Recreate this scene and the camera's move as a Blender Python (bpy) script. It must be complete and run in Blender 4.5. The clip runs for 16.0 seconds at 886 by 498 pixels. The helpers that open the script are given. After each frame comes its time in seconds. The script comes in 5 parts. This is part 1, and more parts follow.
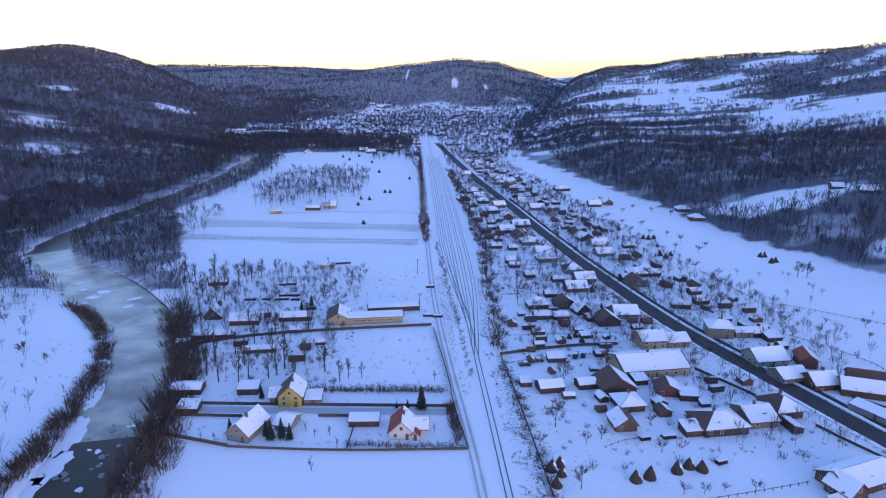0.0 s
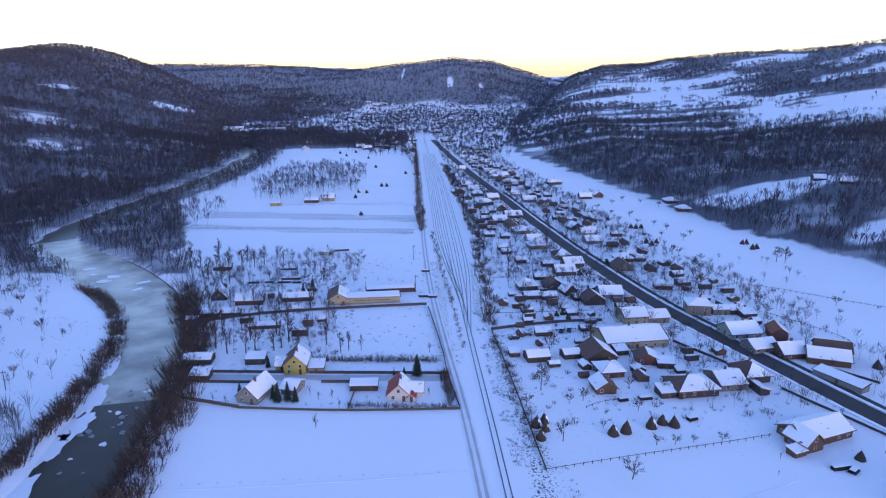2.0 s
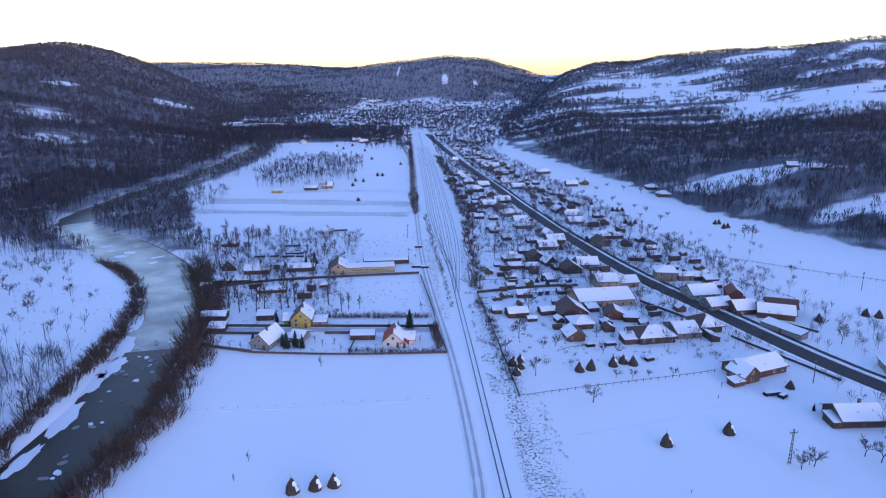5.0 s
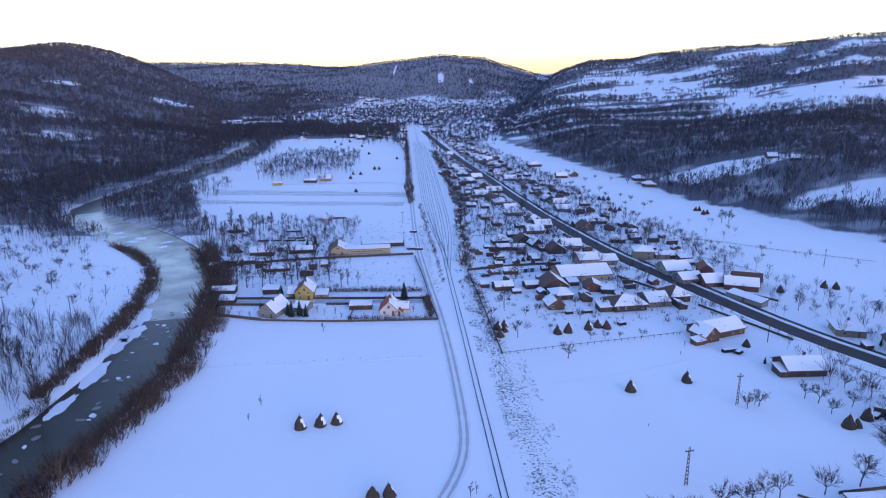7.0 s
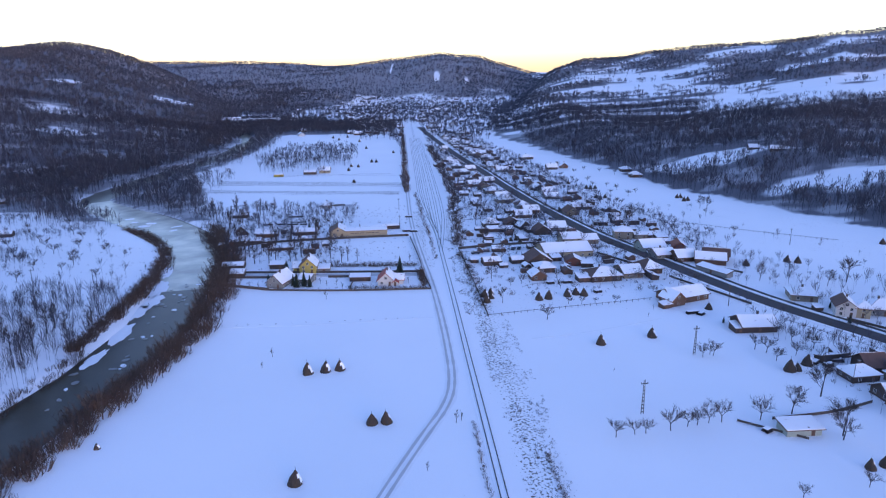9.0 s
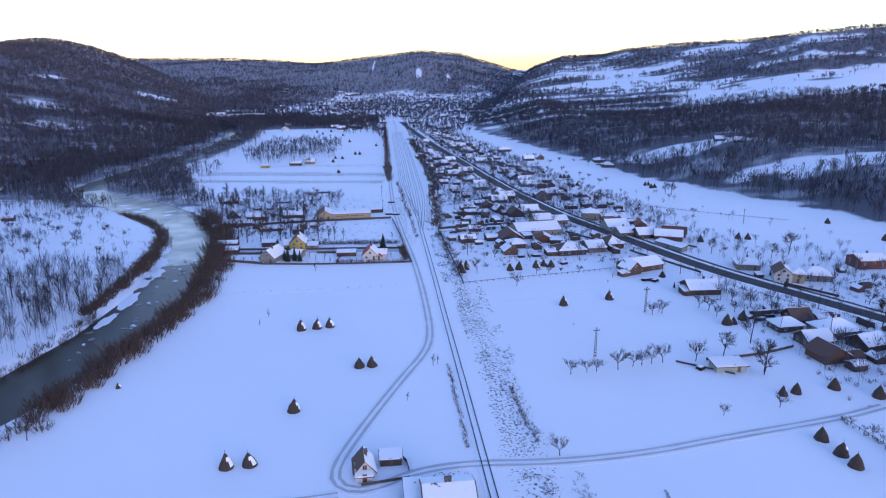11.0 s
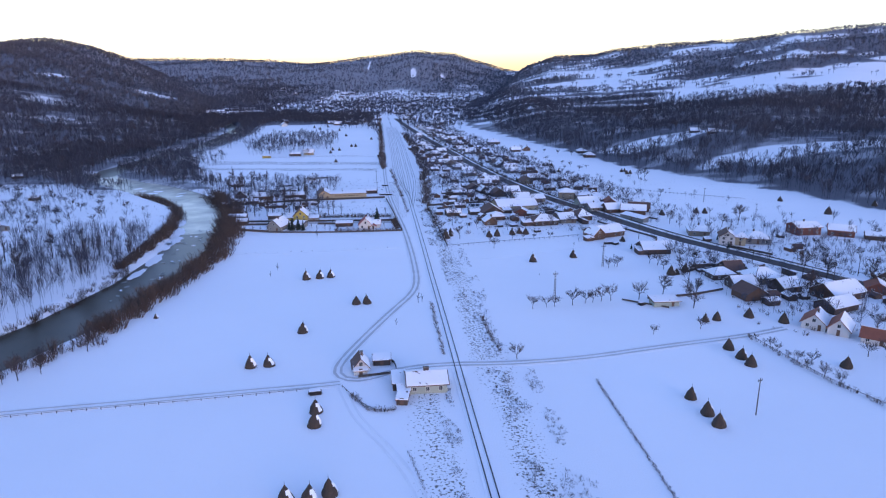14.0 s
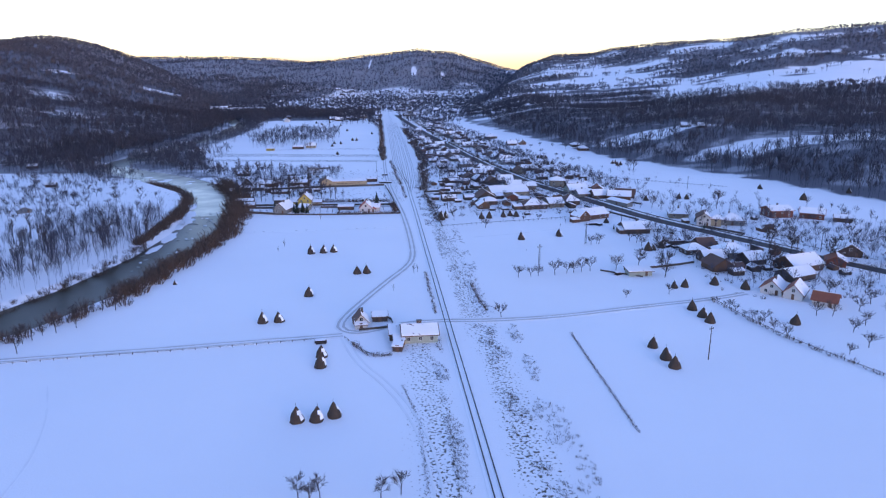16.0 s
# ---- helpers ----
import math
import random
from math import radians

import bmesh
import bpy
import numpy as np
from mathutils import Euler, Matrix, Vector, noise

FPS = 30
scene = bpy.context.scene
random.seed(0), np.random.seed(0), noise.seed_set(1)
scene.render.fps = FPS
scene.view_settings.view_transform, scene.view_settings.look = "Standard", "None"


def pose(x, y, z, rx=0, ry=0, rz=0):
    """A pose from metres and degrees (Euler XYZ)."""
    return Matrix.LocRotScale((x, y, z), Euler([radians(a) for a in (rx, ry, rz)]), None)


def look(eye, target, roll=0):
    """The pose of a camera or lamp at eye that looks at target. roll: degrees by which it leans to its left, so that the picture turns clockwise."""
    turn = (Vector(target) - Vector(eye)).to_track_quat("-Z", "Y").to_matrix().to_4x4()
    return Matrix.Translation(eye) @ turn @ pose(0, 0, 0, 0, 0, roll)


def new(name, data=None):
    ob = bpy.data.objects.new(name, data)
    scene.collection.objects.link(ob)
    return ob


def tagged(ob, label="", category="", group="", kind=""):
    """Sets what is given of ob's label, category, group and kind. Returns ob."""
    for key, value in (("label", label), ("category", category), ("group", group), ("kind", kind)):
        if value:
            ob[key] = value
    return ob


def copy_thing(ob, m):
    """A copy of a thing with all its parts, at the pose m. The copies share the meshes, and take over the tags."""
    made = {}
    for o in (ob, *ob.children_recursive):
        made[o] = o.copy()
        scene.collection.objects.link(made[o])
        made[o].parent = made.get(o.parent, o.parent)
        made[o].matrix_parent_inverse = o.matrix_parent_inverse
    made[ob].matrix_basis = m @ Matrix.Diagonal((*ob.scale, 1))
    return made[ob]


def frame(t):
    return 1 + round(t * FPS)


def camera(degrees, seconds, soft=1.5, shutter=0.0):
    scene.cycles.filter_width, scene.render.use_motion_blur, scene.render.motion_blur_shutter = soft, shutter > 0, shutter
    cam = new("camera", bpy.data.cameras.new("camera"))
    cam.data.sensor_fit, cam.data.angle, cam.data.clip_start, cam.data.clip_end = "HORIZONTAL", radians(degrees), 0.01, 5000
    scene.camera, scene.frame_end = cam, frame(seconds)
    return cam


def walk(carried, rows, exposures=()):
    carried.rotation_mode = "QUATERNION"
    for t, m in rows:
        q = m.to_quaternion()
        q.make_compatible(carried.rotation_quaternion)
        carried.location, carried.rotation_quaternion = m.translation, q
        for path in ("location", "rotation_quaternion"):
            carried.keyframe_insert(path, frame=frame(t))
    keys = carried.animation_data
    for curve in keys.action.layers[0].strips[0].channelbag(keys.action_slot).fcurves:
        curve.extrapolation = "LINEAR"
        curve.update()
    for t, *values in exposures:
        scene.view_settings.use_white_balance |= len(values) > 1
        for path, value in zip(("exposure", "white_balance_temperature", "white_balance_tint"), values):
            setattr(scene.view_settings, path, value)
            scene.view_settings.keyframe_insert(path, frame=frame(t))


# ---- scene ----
cam = camera(67.0, 16.0, soft=1.15)
PATH = [
    (0, (0.00, 0.00, 97.90), (-0.00, 96.63, 72.16), 0.42),
    (0.5, (0.20, -3.99, 97.21), (0.36, 92.63, 71.46), 0.40),
    (1, (0.38, -8.03, 96.52), (0.67, 88.60, 70.77), 0.38),
    (1.5, (0.59, -12.20, 95.79), (1.03, 84.43, 70.02), 0.37),
    (2, (0.84, -16.52, 95.05), (1.40, 80.11, 69.29), 0.35),
    (2.5, (1.12, -21.02, 94.28), (1.78, 75.60, 68.52), 0.33),
    (3, (1.42, -25.70, 93.51), (2.15, 70.92, 67.74), 0.32),
    (3.5, (1.79, -30.52, 92.75), (2.62, 66.09, 66.95), 0.32),
    (4, (2.21, -35.44, 92.01), (3.17, 61.16, 66.19), 0.33),
    (6.5, (4.98, -63.00, 88.86), (6.35, 33.56, 62.89), -0.00),
    (7, (5.49, -69.02, 88.09), (6.94, 27.54, 62.14), -0.05),
    (7.5, (5.95, -75.15, 87.29), (7.48, 21.40, 61.32), -0.11),
    (8, (6.39, -81.36, 86.49), (8.01, 15.20, 60.51), -0.16),
    (8.5, (6.80, -87.65, 85.69), (8.57, 8.89, 59.67), -0.19),
    (9, (7.16, -93.96, 84.89), (9.02, 2.57, 58.86), -0.19),
    (11.5, (8.52, -126.46, 81.33), (13.19, -30.11, 55.00), -0.11),
    (12, (8.99, -133.13, 80.50), (13.69, -36.74, 54.29), -0.13),
    (12.5, (9.43, -139.85, 79.62), (14.18, -43.44, 53.48), -0.14),
    (13, (9.83, -146.47, 78.73), (14.66, -50.06, 52.65), -0.13),
    (13.5, (10.20, -153.04, 77.81), (15.12, -56.63, 51.73), -0.11),
    (14, (10.57, -159.42, 76.88), (15.54, -63.01, 50.79), -0.08),
    (14.5, (10.92, -165.58, 75.95), (15.91, -69.19, 49.82), -0.06),
    (15, (11.32, -171.41, 75.08), (16.33, -75.02, 48.92), -0.03),
    (15.5, (11.69, -176.99, 74.26), (16.67, -80.62, 48.04), 0.01),
    (16, (12.01, -182.36, 73.51), (16.89, -85.97, 47.33), 0.02),
]
walk(cam, [(t, look(e, a, r)) for t, e, a, r in PATH], exposures=[(0, 1.63, 5350, 40), (8, 1.67, 5470, 40), (16, 1.70, 5620, 40)])

# ---- light: clear dusk, the sun low behind the hills ahead ----
SUN_AZ, SUN_EL = radians(150), radians(6.5)   # clockwise from +y, height
world = bpy.data.worlds.new("sky")
scene.world = world
world.use_nodes = True
wn, wl = world.node_tree.nodes, world.node_tree.links
sky = wn.new("ShaderNodeTexSky")
sky.sky_type, sky.sun_disc = "NISHITA", False
sky.sun_elevation, sky.sun_rotation = SUN_EL, SUN_AZ
sky.air_density, sky.dust_density, sky.ozone_density = 1.0, 0.5, 2.0
wn["Background"].inputs["Strength"].default_value = 0.15
wl.new(sky.outputs["Color"], wn["Background"].inputs["Color"])
sun = new("sun", bpy.data.lights.new("sun", "SUN"))
sun.data.energy, sun.data.angle, sun.data.color = 0.05, radians(12), (1.0, 0.82, 0.68)
sun.matrix_world = look((math.sin(SUN_AZ) * 100, math.cos(SUN_AZ) * 100, math.tan(SUN_EL) * 100), (0, 0, 0))


# ---- materials ----
def material(name):
    m = bpy.data.materials.new(name)
    m.use_nodes = True
    return m, m.node_tree.nodes, m.node_tree.links, m.node_tree.nodes["Principled BSDF"]


def plain(name, colour, rough=0.8, vary=0.25, scale=3.0, bump=0.2, metal=0.0, dark=0.6, island=False):
    """A surface with stains at one scale and grain at another."""
    m, n, l, b = material(name)
    co = n.new("ShaderNodeTexCoord")
    big, fine = n.new("ShaderNodeTexNoise"), n.new("ShaderNodeTexNoise")
    big.inputs["Scale"].default_value, fine.inputs["Scale"].default_value = scale * 0.25, scale * 4
    big.inputs["Detail"].default_value, fine.inputs["Detail"].default_value = 4, 3
    mix = n.new("ShaderNodeMix")
    mix.data_type = "RGBA"
    mix.inputs[6].default_value = (*[c * dark for c in colour], 1)
    mix.inputs[7].default_value = (*[min(1, c * (1 + vary)) for c in colour], 1)
    add = n.new("ShaderNodeMath")
    add.operation = "MULTIPLY_ADD"
    add.inputs[1].default_value = 0.35
    for t in (big, fine):
        l.new(co.outputs["Object"], t.inputs["Vector"])
    l.new(fine.outputs["Fac"], add.inputs[0])
    half = n.new("ShaderNodeMath")
    half.operation = "MULTIPLY"
    half.inputs[1].default_value = 0.65
    l.new(big.outputs["Fac"], half.inputs[0])
    l.new(half.outputs[0], add.inputs[2])
    last = add
    if island:
        geo = n.new("ShaderNodeNewGeometry")
        more = n.new("ShaderNodeMath")
        more.operation = "MULTIPLY_ADD"
        more.inputs[1].default_value = 0.7
        sub = n.new("ShaderNodeMath")
        sub.operation = "SUBTRACT"
        sub.inputs[1].default_value = 0.5
        l.new(geo.outputs["Random Per Island"], sub.inputs[0])
        l.new(sub.outputs[0], more.inputs[0])
        l.new(add.outputs[0], more.inputs[2])
        last = more
    l.new(last.outputs[0], mix.inputs[0])
    l.new(mix.outputs[2], b.inputs["Base Color"])
    b.inputs["Roughness"].default_value, b.inputs["Metallic"].default_value = rough, metal
    if bump:
        bp = n.new("ShaderNodeBump")
        bp.inputs["Strength"].default_value, bp.inputs["Distance"].default_value = bump, 0.05
        l.new(fine.outputs["Fac"], bp.inputs["Height"])
        l.new(bp.outputs["Normal"], b.inputs["Normal"])
    return m


def ground_material():
    """Snow, with dark leaf cover blued for haze where the woods stand and dry grass breaking through in places."""
    m, n, l, b = material("snow_ground")
    co, at = n.new("ShaderNodeTexCoord"), n.new("ShaderNodeAttribute")
    at.attribute_name = "cover"
    sep = n.new("ShaderNodeSeparateColor")
    l.new(at.outputs["Color"], sep.inputs[0])
    spots, drift, fine = [n.new("ShaderNodeTexNoise") for _ in range(3)]
    for t, s in ((spots, 1.5), (drift, 0.02), (fine, 2.5)):
        t.inputs["Scale"].default_value, t.inputs["Detail"].default_value = s, 5
        l.new(co.outputs["Object"], t.inputs["Vector"])
    snow = n.new("ShaderNodeMix")
    snow.data_type = "RGBA"
    snow.inputs[6].default_value, snow.inputs[7].default_value = (0.80, 0.81, 0.83, 1), (0.90, 0.90, 0.91, 1)
    l.new(drift.outputs["Fac"], snow.inputs[0])
    # grass where the spots rise over the bare share
    grass = n.new("ShaderNodeMapRange")
    grass.inputs["From Min"].default_value, grass.inputs["From Max"].default_value = -0.03, 0.05
    less = n.new("ShaderNodeMath")
    less.operation = "ADD"
    l.new(spots.outputs["Fac"], less.inputs[0])
    l.new(sep.outputs[1], less.inputs[1])
    minus = n.new("ShaderNodeMath")
    minus.operation = "SUBTRACT"
    minus.inputs[1].default_value = 0.80
    l.new(less.outputs[0], minus.inputs[0])
    l.new(minus.outputs[0], grass.inputs["Value"])
    g = n.new("ShaderNodeMix")
    g.data_type = "RGBA"
    g.inputs[7].default_value = (0.10, 0.085, 0.06, 1)
    l.new(grass.outputs[0], g.inputs[0])
    l.new(snow.outputs[2], g.inputs[6])
    hazy_litter = n.new("ShaderNodeMix")
    hazy_litter.data_type = "RGBA"
    # fallen leaves, pushed towards blue to carry the haze over the slopes
    hazy_litter.inputs[7].default_value = (0.078, 0.077, 0.096, 1)
    l.new(sep.outputs[0], hazy_litter.inputs[0])
    l.new(g.outputs[2], hazy_litter.inputs[6])
    l.new(hazy_litter.outputs[2], b.inputs["Base Color"])
    b.inputs["Roughness"].default_value = 0.85
    bp = n.new("ShaderNodeBump")
    bp.inputs["Strength"].default_value, bp.inputs["Distance"].default_value = 0.5, 0.12
    l.new(fine.outputs["Fac"], bp.inputs["Height"])
    l.new(bp.outputs["Normal"], b.inputs["Normal"])
    return m


SNOW_GROUND = ground_material()
SNOW = plain("snow", (0.86, 0.87, 0.89), 0.8, 0.05, 1.5, 0.3, dark=0.93)
WATER = plain("river_water", (0.052, 0.042, 0.026), 0.3, 0.6, 0.6, 0.15)
ICE = plain("river_ice", (0.20, 0.20, 0.19), 0.5, 0.9, 0.35, 0.2, dark=0.45)
ASPHALT = plain("wet_asphalt", (0.047, 0.042, 0.041), 0.85, 0.5, 0.5, 0.2)
for _m in (WATER, ICE):
    _m.node_tree.nodes["Principled BSDF"].inputs["Specular IOR Level"].default_value = 0.09
STEEL = plain("rail_steel", (0.03, 0.025, 0.025), 0.5, 0.4, 2, 0.1, metal=0.3)


# ---- the lie of the land ----
RIVER = [(-230, -110, 10), (-150, -35, 10), (-111, 12, 10), (-98, 45, 10), (-90, 85, 9.5), (-88, 125, 9.5), (-94, 165, 9.5), (-105, 210, 11), (-119, 245, 13),
         (-140, 275, 16), (-165, 305, 15), (-200, 338, 12), (-232, 375, 10), (-241, 420, 9), (-237, 495, 8), (-226, 570, 8), (-221, 675, 8), (-230, 800, 8), (-300, 1000, 8)]
FOOT_LEFT = [(-900, 180), (-560, 290), (-340, 380), (-275, 430), (-252, 500), (-240, 590), (-236, 700), (-270, 900), (-350, 1200), (-425, 1500), (-475, 1740), (-560, 2300)]
FOOT_RIGHT = [(420, -200), (330, 60), (280, 170), (252, 260), (222, 350), (195, 410), (168, 540), (132, 690), (95, 850), (120, 1200), (190, 1600), (300, 2100), (420, 2700), (840, 4800)]
RIDGE = [(-1300, 95), (-1083, 101), (-726, 104), (-349, 87), (-181, 102), (49, 135), (196, 118), (376, 66), (520, 45), (900, 60)]


RIGHT_CREST = [(0.0, 22), (0.07, 24), (0.12, 50), (0.145, 62), (0.18, 74), (0.235, 110), (0.29, 119), (0.35, 132), (0.436, 150), (0.52, 154), (0.60, 162), (0.75, 186), (1.1, 215)]


def bearing(X, Y):
    """How far to the side a place lies for its depth along the valley."""
    return X / np.maximum(Y, 420.0)


def smooth(u):
    u = np.clip(u, 0.0, 1.0)
    return u * u * (3 - 2 * u)


def line_dist(X, Y, pts):
    """Distance to a polyline, side (positive: to the right of its run) and the run along it."""
    best = np.full(np.shape(X), 1e9)
    side, run, width = np.zeros(np.shape(X)), np.zeros(np.shape(X)), np.zeros(np.shape(X))
    total = 0.0
    for a, b in zip(pts[:-1], pts[1:]):
        dx, dy = b[0] - a[0], b[1] - a[1]
        n = math.hypot(dx, dy)
        u = np.clip(((X - a[0]) * dx + (Y - a[1]) * dy) / (n * n), 0, 1)
        d = np.hypot(X - a[0] - u * dx, Y - a[1] - u * dy)
        near = d < best
        best = np.where(near, d, best)
        side = np.where(near, (X - a[0]) * dy - (Y - a[1]) * dx, side)
        run = np.where(near, total + u * n, run)
        if len(a) > 2:
            width = np.where(near, a[2] + u * (b[2] - a[2]), width)
        total += n
    return best, np.sign(side), run, width


def wave(X, Y, size, seed=0.0):
    """Smooth uneven relief between about -1 and 1."""
    a, b = X / size, Y / size
    return (np.sin(a * 1.7 + seed + 1.3 * np.sin(b * 1.1 + seed)) + np.sin(b * 1.9 - 0.7 * seed + 1.1 * np.sin(a * 0.9 + 2 * seed))
            + 0.5 * np.sin(2.3 * a - 2.1 * b + 3 * seed)) / 2.5


def land(X, Y):
    X, Y = np.asarray(X, float), np.asarray(Y, float)
    z = -6.0 * smooth((Y - 170) / 300) + 0.25 * wave(X, Y, 35, 1.0)
    d, s, _, _ = line_dist(X, Y, FOOT_LEFT)
    d = np.where(s < 0, d, 0)
    cap = 34 + np.clip(Y - 350, 0, 1500) * 0.082
    cap = cap * (1 - 0.75 * smooth((Y - 1760) / 500))
    up = smooth(d / 470 * 0.92 + 0.08) - smooth(0.08)
    lump = 1 - 0.34 * smooth((np.abs(X + 940) - 20) / 330) * smooth((Y - 1300) / 300) * (X < -940)
    z = z + np.where(d > 0, cap * lump * up * 1.02 + 3.5 * wave(X, Y, 70, 2.0) * smooth(d / 120), 0)
    d, s, _, _ = line_dist(X, Y, FOOT_RIGHT)
    d = np.where(s > 0, d, 0)
    # a wooded terrace, then pastures that steepen towards the ridge
    u = bearing(X, Y)
    side = np.clip((u - 0.3) / 0.35, 0, 1)
    start, crest = 740 - 440 * side, 2000 - 400 * side
    rise = np.clip((Y - start) / (crest - start), 0, 1) ** 2
    top = np.interp(u, [p[0] for p in RIGHT_CREST], [p[1] for p in RIGHT_CREST]) - 22
    z = z + np.where(d > 0, 20 * smooth(d / 130) + top * rise * smooth(d / 90) + (3 + 3 * rise) * wave(X, Y, 75, 4.0) * smooth(d / 160) + 2.5 * wave(X, Y, 33, 6.0) * rise, 0)
    h = np.interp(X, [p[0] for p in RIDGE], [p[1] for p in RIDGE]) + 6
    near = 1560 - 200 * smooth((-100 - X) / 200)
    z = np.maximum(z, h * smooth((Y - near) / (2560 - near) + 0.02) - 6 + 5 * wave(X, Y, 110, 5.0) * smooth((Y - near) / 300) + 4 * wave(X, Y, 47, 8.0) * smooth((Y - near) / 500))
    d, s, _, w = line_dist(X, Y, RIVER)
    z = z - 2.6 * smooth((w + 4.5 - d) / 5.0)
    return z


def height(x, y):
    return float(land(x, y))


# ---- mesh tools ----
def mesh_object(name, verts, faces, mats, parent=None, slots=None):
    me = bpy.data.meshes.new(name)
    me.from_pydata(verts, [], faces)
    for m in mats:
        me.materials.append(m)
    if slots is not None:
        me.polygons.foreach_set("material_index", slots)
    me.update()
    ob = new(name, me)
    if parent:
        ob.parent = parent
    return ob


def strip(name, line, half, mat, lift=0.05, thick=0.12, step=4.0, parent=None, wander=0.0):
    """A band laid along a polyline on the land."""
    pts = resample(line, step)
    verts, faces = [], []
    for i, p in enumerate(pts):
        a, b = pts[max(0, i - 1)], pts[min(len(pts) - 1, i + 1)]
        dx, dy = b[0] - a[0], b[1] - a[1]
        n = math.hypot(dx, dy) or 1
        nx, ny = dy / n, -dx / n
        w = half * (1 + wander * noise.noise((p[0] * 0.3, p[1] * 0.3, half)))
        for k in (-1, 1):
            x, y = p[0] + k * w * nx, p[1] + k * w * ny
            z = height(p[0], p[1]) + lift
            verts += [(x, y, z), (x, y, z - thick)]
    for i in range(len(pts) - 1):
        a, b = 4 * i, 4 * i + 4
        faces += [(a, a + 2, b + 2, b), (a, b, b + 1, a + 1), (a + 2, a + 3, b + 3, b + 2)]
    return mesh_object(name, verts, faces, [mat], parent)


def resample(line, step):
    pts = [np.array(p[:2], float) for p in line]
    # rounded through the corners
    for _ in range(2):
        out = [pts[0]]
        for a, b in zip(pts[:-1], pts[1:]):
            out += [a * 0.75 + b * 0.25, a * 0.25 + b * 0.75]
        pts = out + [pts[-1]]
    out, left = [pts[0]], step
    for a, b in zip(pts[:-1], pts[1:]):
        n = np.hypot(*(b - a))
        u = left
        while u < n:
            out.append(a + (b - a) * u / n)
            u += step
        left = u - n
    return out + [pts[-1]]


# ---- ground: one sheet to the horizon ----
def edges_of(spans):
    out = []
    for a, b, step in spans:
        out += list(np.arange(a, b, step))
    return np.array(out + [spans[-1][1]])


def build_ground():
    xs = edges_of([(-4500, -1600, 150), (-1600, -420, 12), (-420, -190, 6), (-190, -60, 2.0), (-60, 300, 4), (300, 560, 7), (560, 1700, 14), (1700, 4500, 150)])
    ys = edges_of([(-1500, -260, 60), (-260, 310, 3.0), (310, 640, 5), (640, 1300, 11), (1300, 2700, 20), (2700, 4700, 100)])
    X, Y = np.meshgrid(xs, ys)
    Z = land(X, Y)
    nx, ny = len(xs), len(ys)
    v = np.stack([X, Y, Z], -1).reshape(-1, 3)
    i = np.arange(nx * ny).reshape(ny, nx)
    f = np.stack([i[:-1, :-1], i[:-1, 1:], i[1:, 1:], i[1:, :-1]], -1).reshape(-1, 4)
    me = bpy.data.meshes.new("ground")
    me.vertices.add(len(v))
    me.vertices.foreach_set("co", v.ravel())
    me.loops.add(f.size)
    me.loops.foreach_set("vertex_index", f.ravel().astype(np.int32))
    me.polygons.add(len(f))
    me.polygons.foreach_set("loop_start", np.arange(0, f.size, 4, dtype=np.int32))
    me.update(calc_edges=True)
    me.polygons.foreach_set("use_smooth", np.ones(len(f), bool))
    col = me.attributes.new("cover", "FLOAT_COLOR", "POINT")
    c = np.zeros((len(v), 4), np.float32)
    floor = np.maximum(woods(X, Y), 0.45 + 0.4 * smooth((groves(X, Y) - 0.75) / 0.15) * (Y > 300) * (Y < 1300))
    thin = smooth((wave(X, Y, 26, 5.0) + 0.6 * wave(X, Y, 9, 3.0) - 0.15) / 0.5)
    # patchy cover; the thinning past 1300 m pales far slopes in place of haze
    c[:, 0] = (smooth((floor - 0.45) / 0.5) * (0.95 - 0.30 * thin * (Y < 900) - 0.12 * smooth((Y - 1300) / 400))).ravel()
    c[:, 1] = rough_grass(X, Y).ravel()
    c[:, 3] = 1
    col.data.foreach_set("color", c.ravel())
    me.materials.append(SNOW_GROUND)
    return tagged(new("ground", me), "snow-covered valley floor and wooded hillsides", "ground", kind="structure")


def groves(X, Y):
    """Woods and scrub on the valley floor."""
    d, s, _, w = line_dist(X, Y, RIVER)
    near = (d > w + 1.5) & (Y > 285)
    g = near * (1 - smooth((d - 24) / 26)) * 0.95
    foot = line_dist(X, Y, FOOT_LEFT)
    g = np.maximum(g, near * (s < 0) * (Y > 330) * (foot[1] > 0) * 0.95)
    wedge = (X < -128 - 0.35 * (Y - 300) + 10 * wave(X, Y, 15, 2.0)) & (Y > 292) & (Y < 480)
    g = np.maximum(g, near * (s > 0) * wedge * 0.95)
    g = np.maximum(g, (np.hypot((X + 118) / 42, (Y - 610) / 95) < 1 + 0.35 * wave(X, Y, 18, 3)) * 0.55)
    g = np.maximum(g, (np.hypot((X + 185) / 45, (Y - 300) / 32) < 1 + 0.3 * wave(X, Y, 12, 6)) * (d > w + 1) * (s < 0) * 0.8)
    g = np.maximum(g, (np.hypot((X + 200) / 40, (Y - 430) / 70) < 1 + 0.3 * wave(X, Y, 14, 8)) * (d > w + 1) * 0.5)
    g = np.maximum(g, 0.8 * bottom_land(X, Y))
    g = np.maximum(g, (X > -215) * (X < -95) * (Y > 285) * (Y < 430) * (d > w + 3) * (d < 45) * (wave(X, Y, 11, 2.0) > 0) * 0.4)
    belt = (Y > 900 + 0.25 * (X + 70) + 22 * wave(X, Y, 22, 5.0)) & (Y < 1075 + 90 * smooth((-150 - X) / 60) + 25 * wave(X, Y, 30, 1.0)) & (X < -45) & (X > -330)
    return np.maximum(g, belt * 0.9)


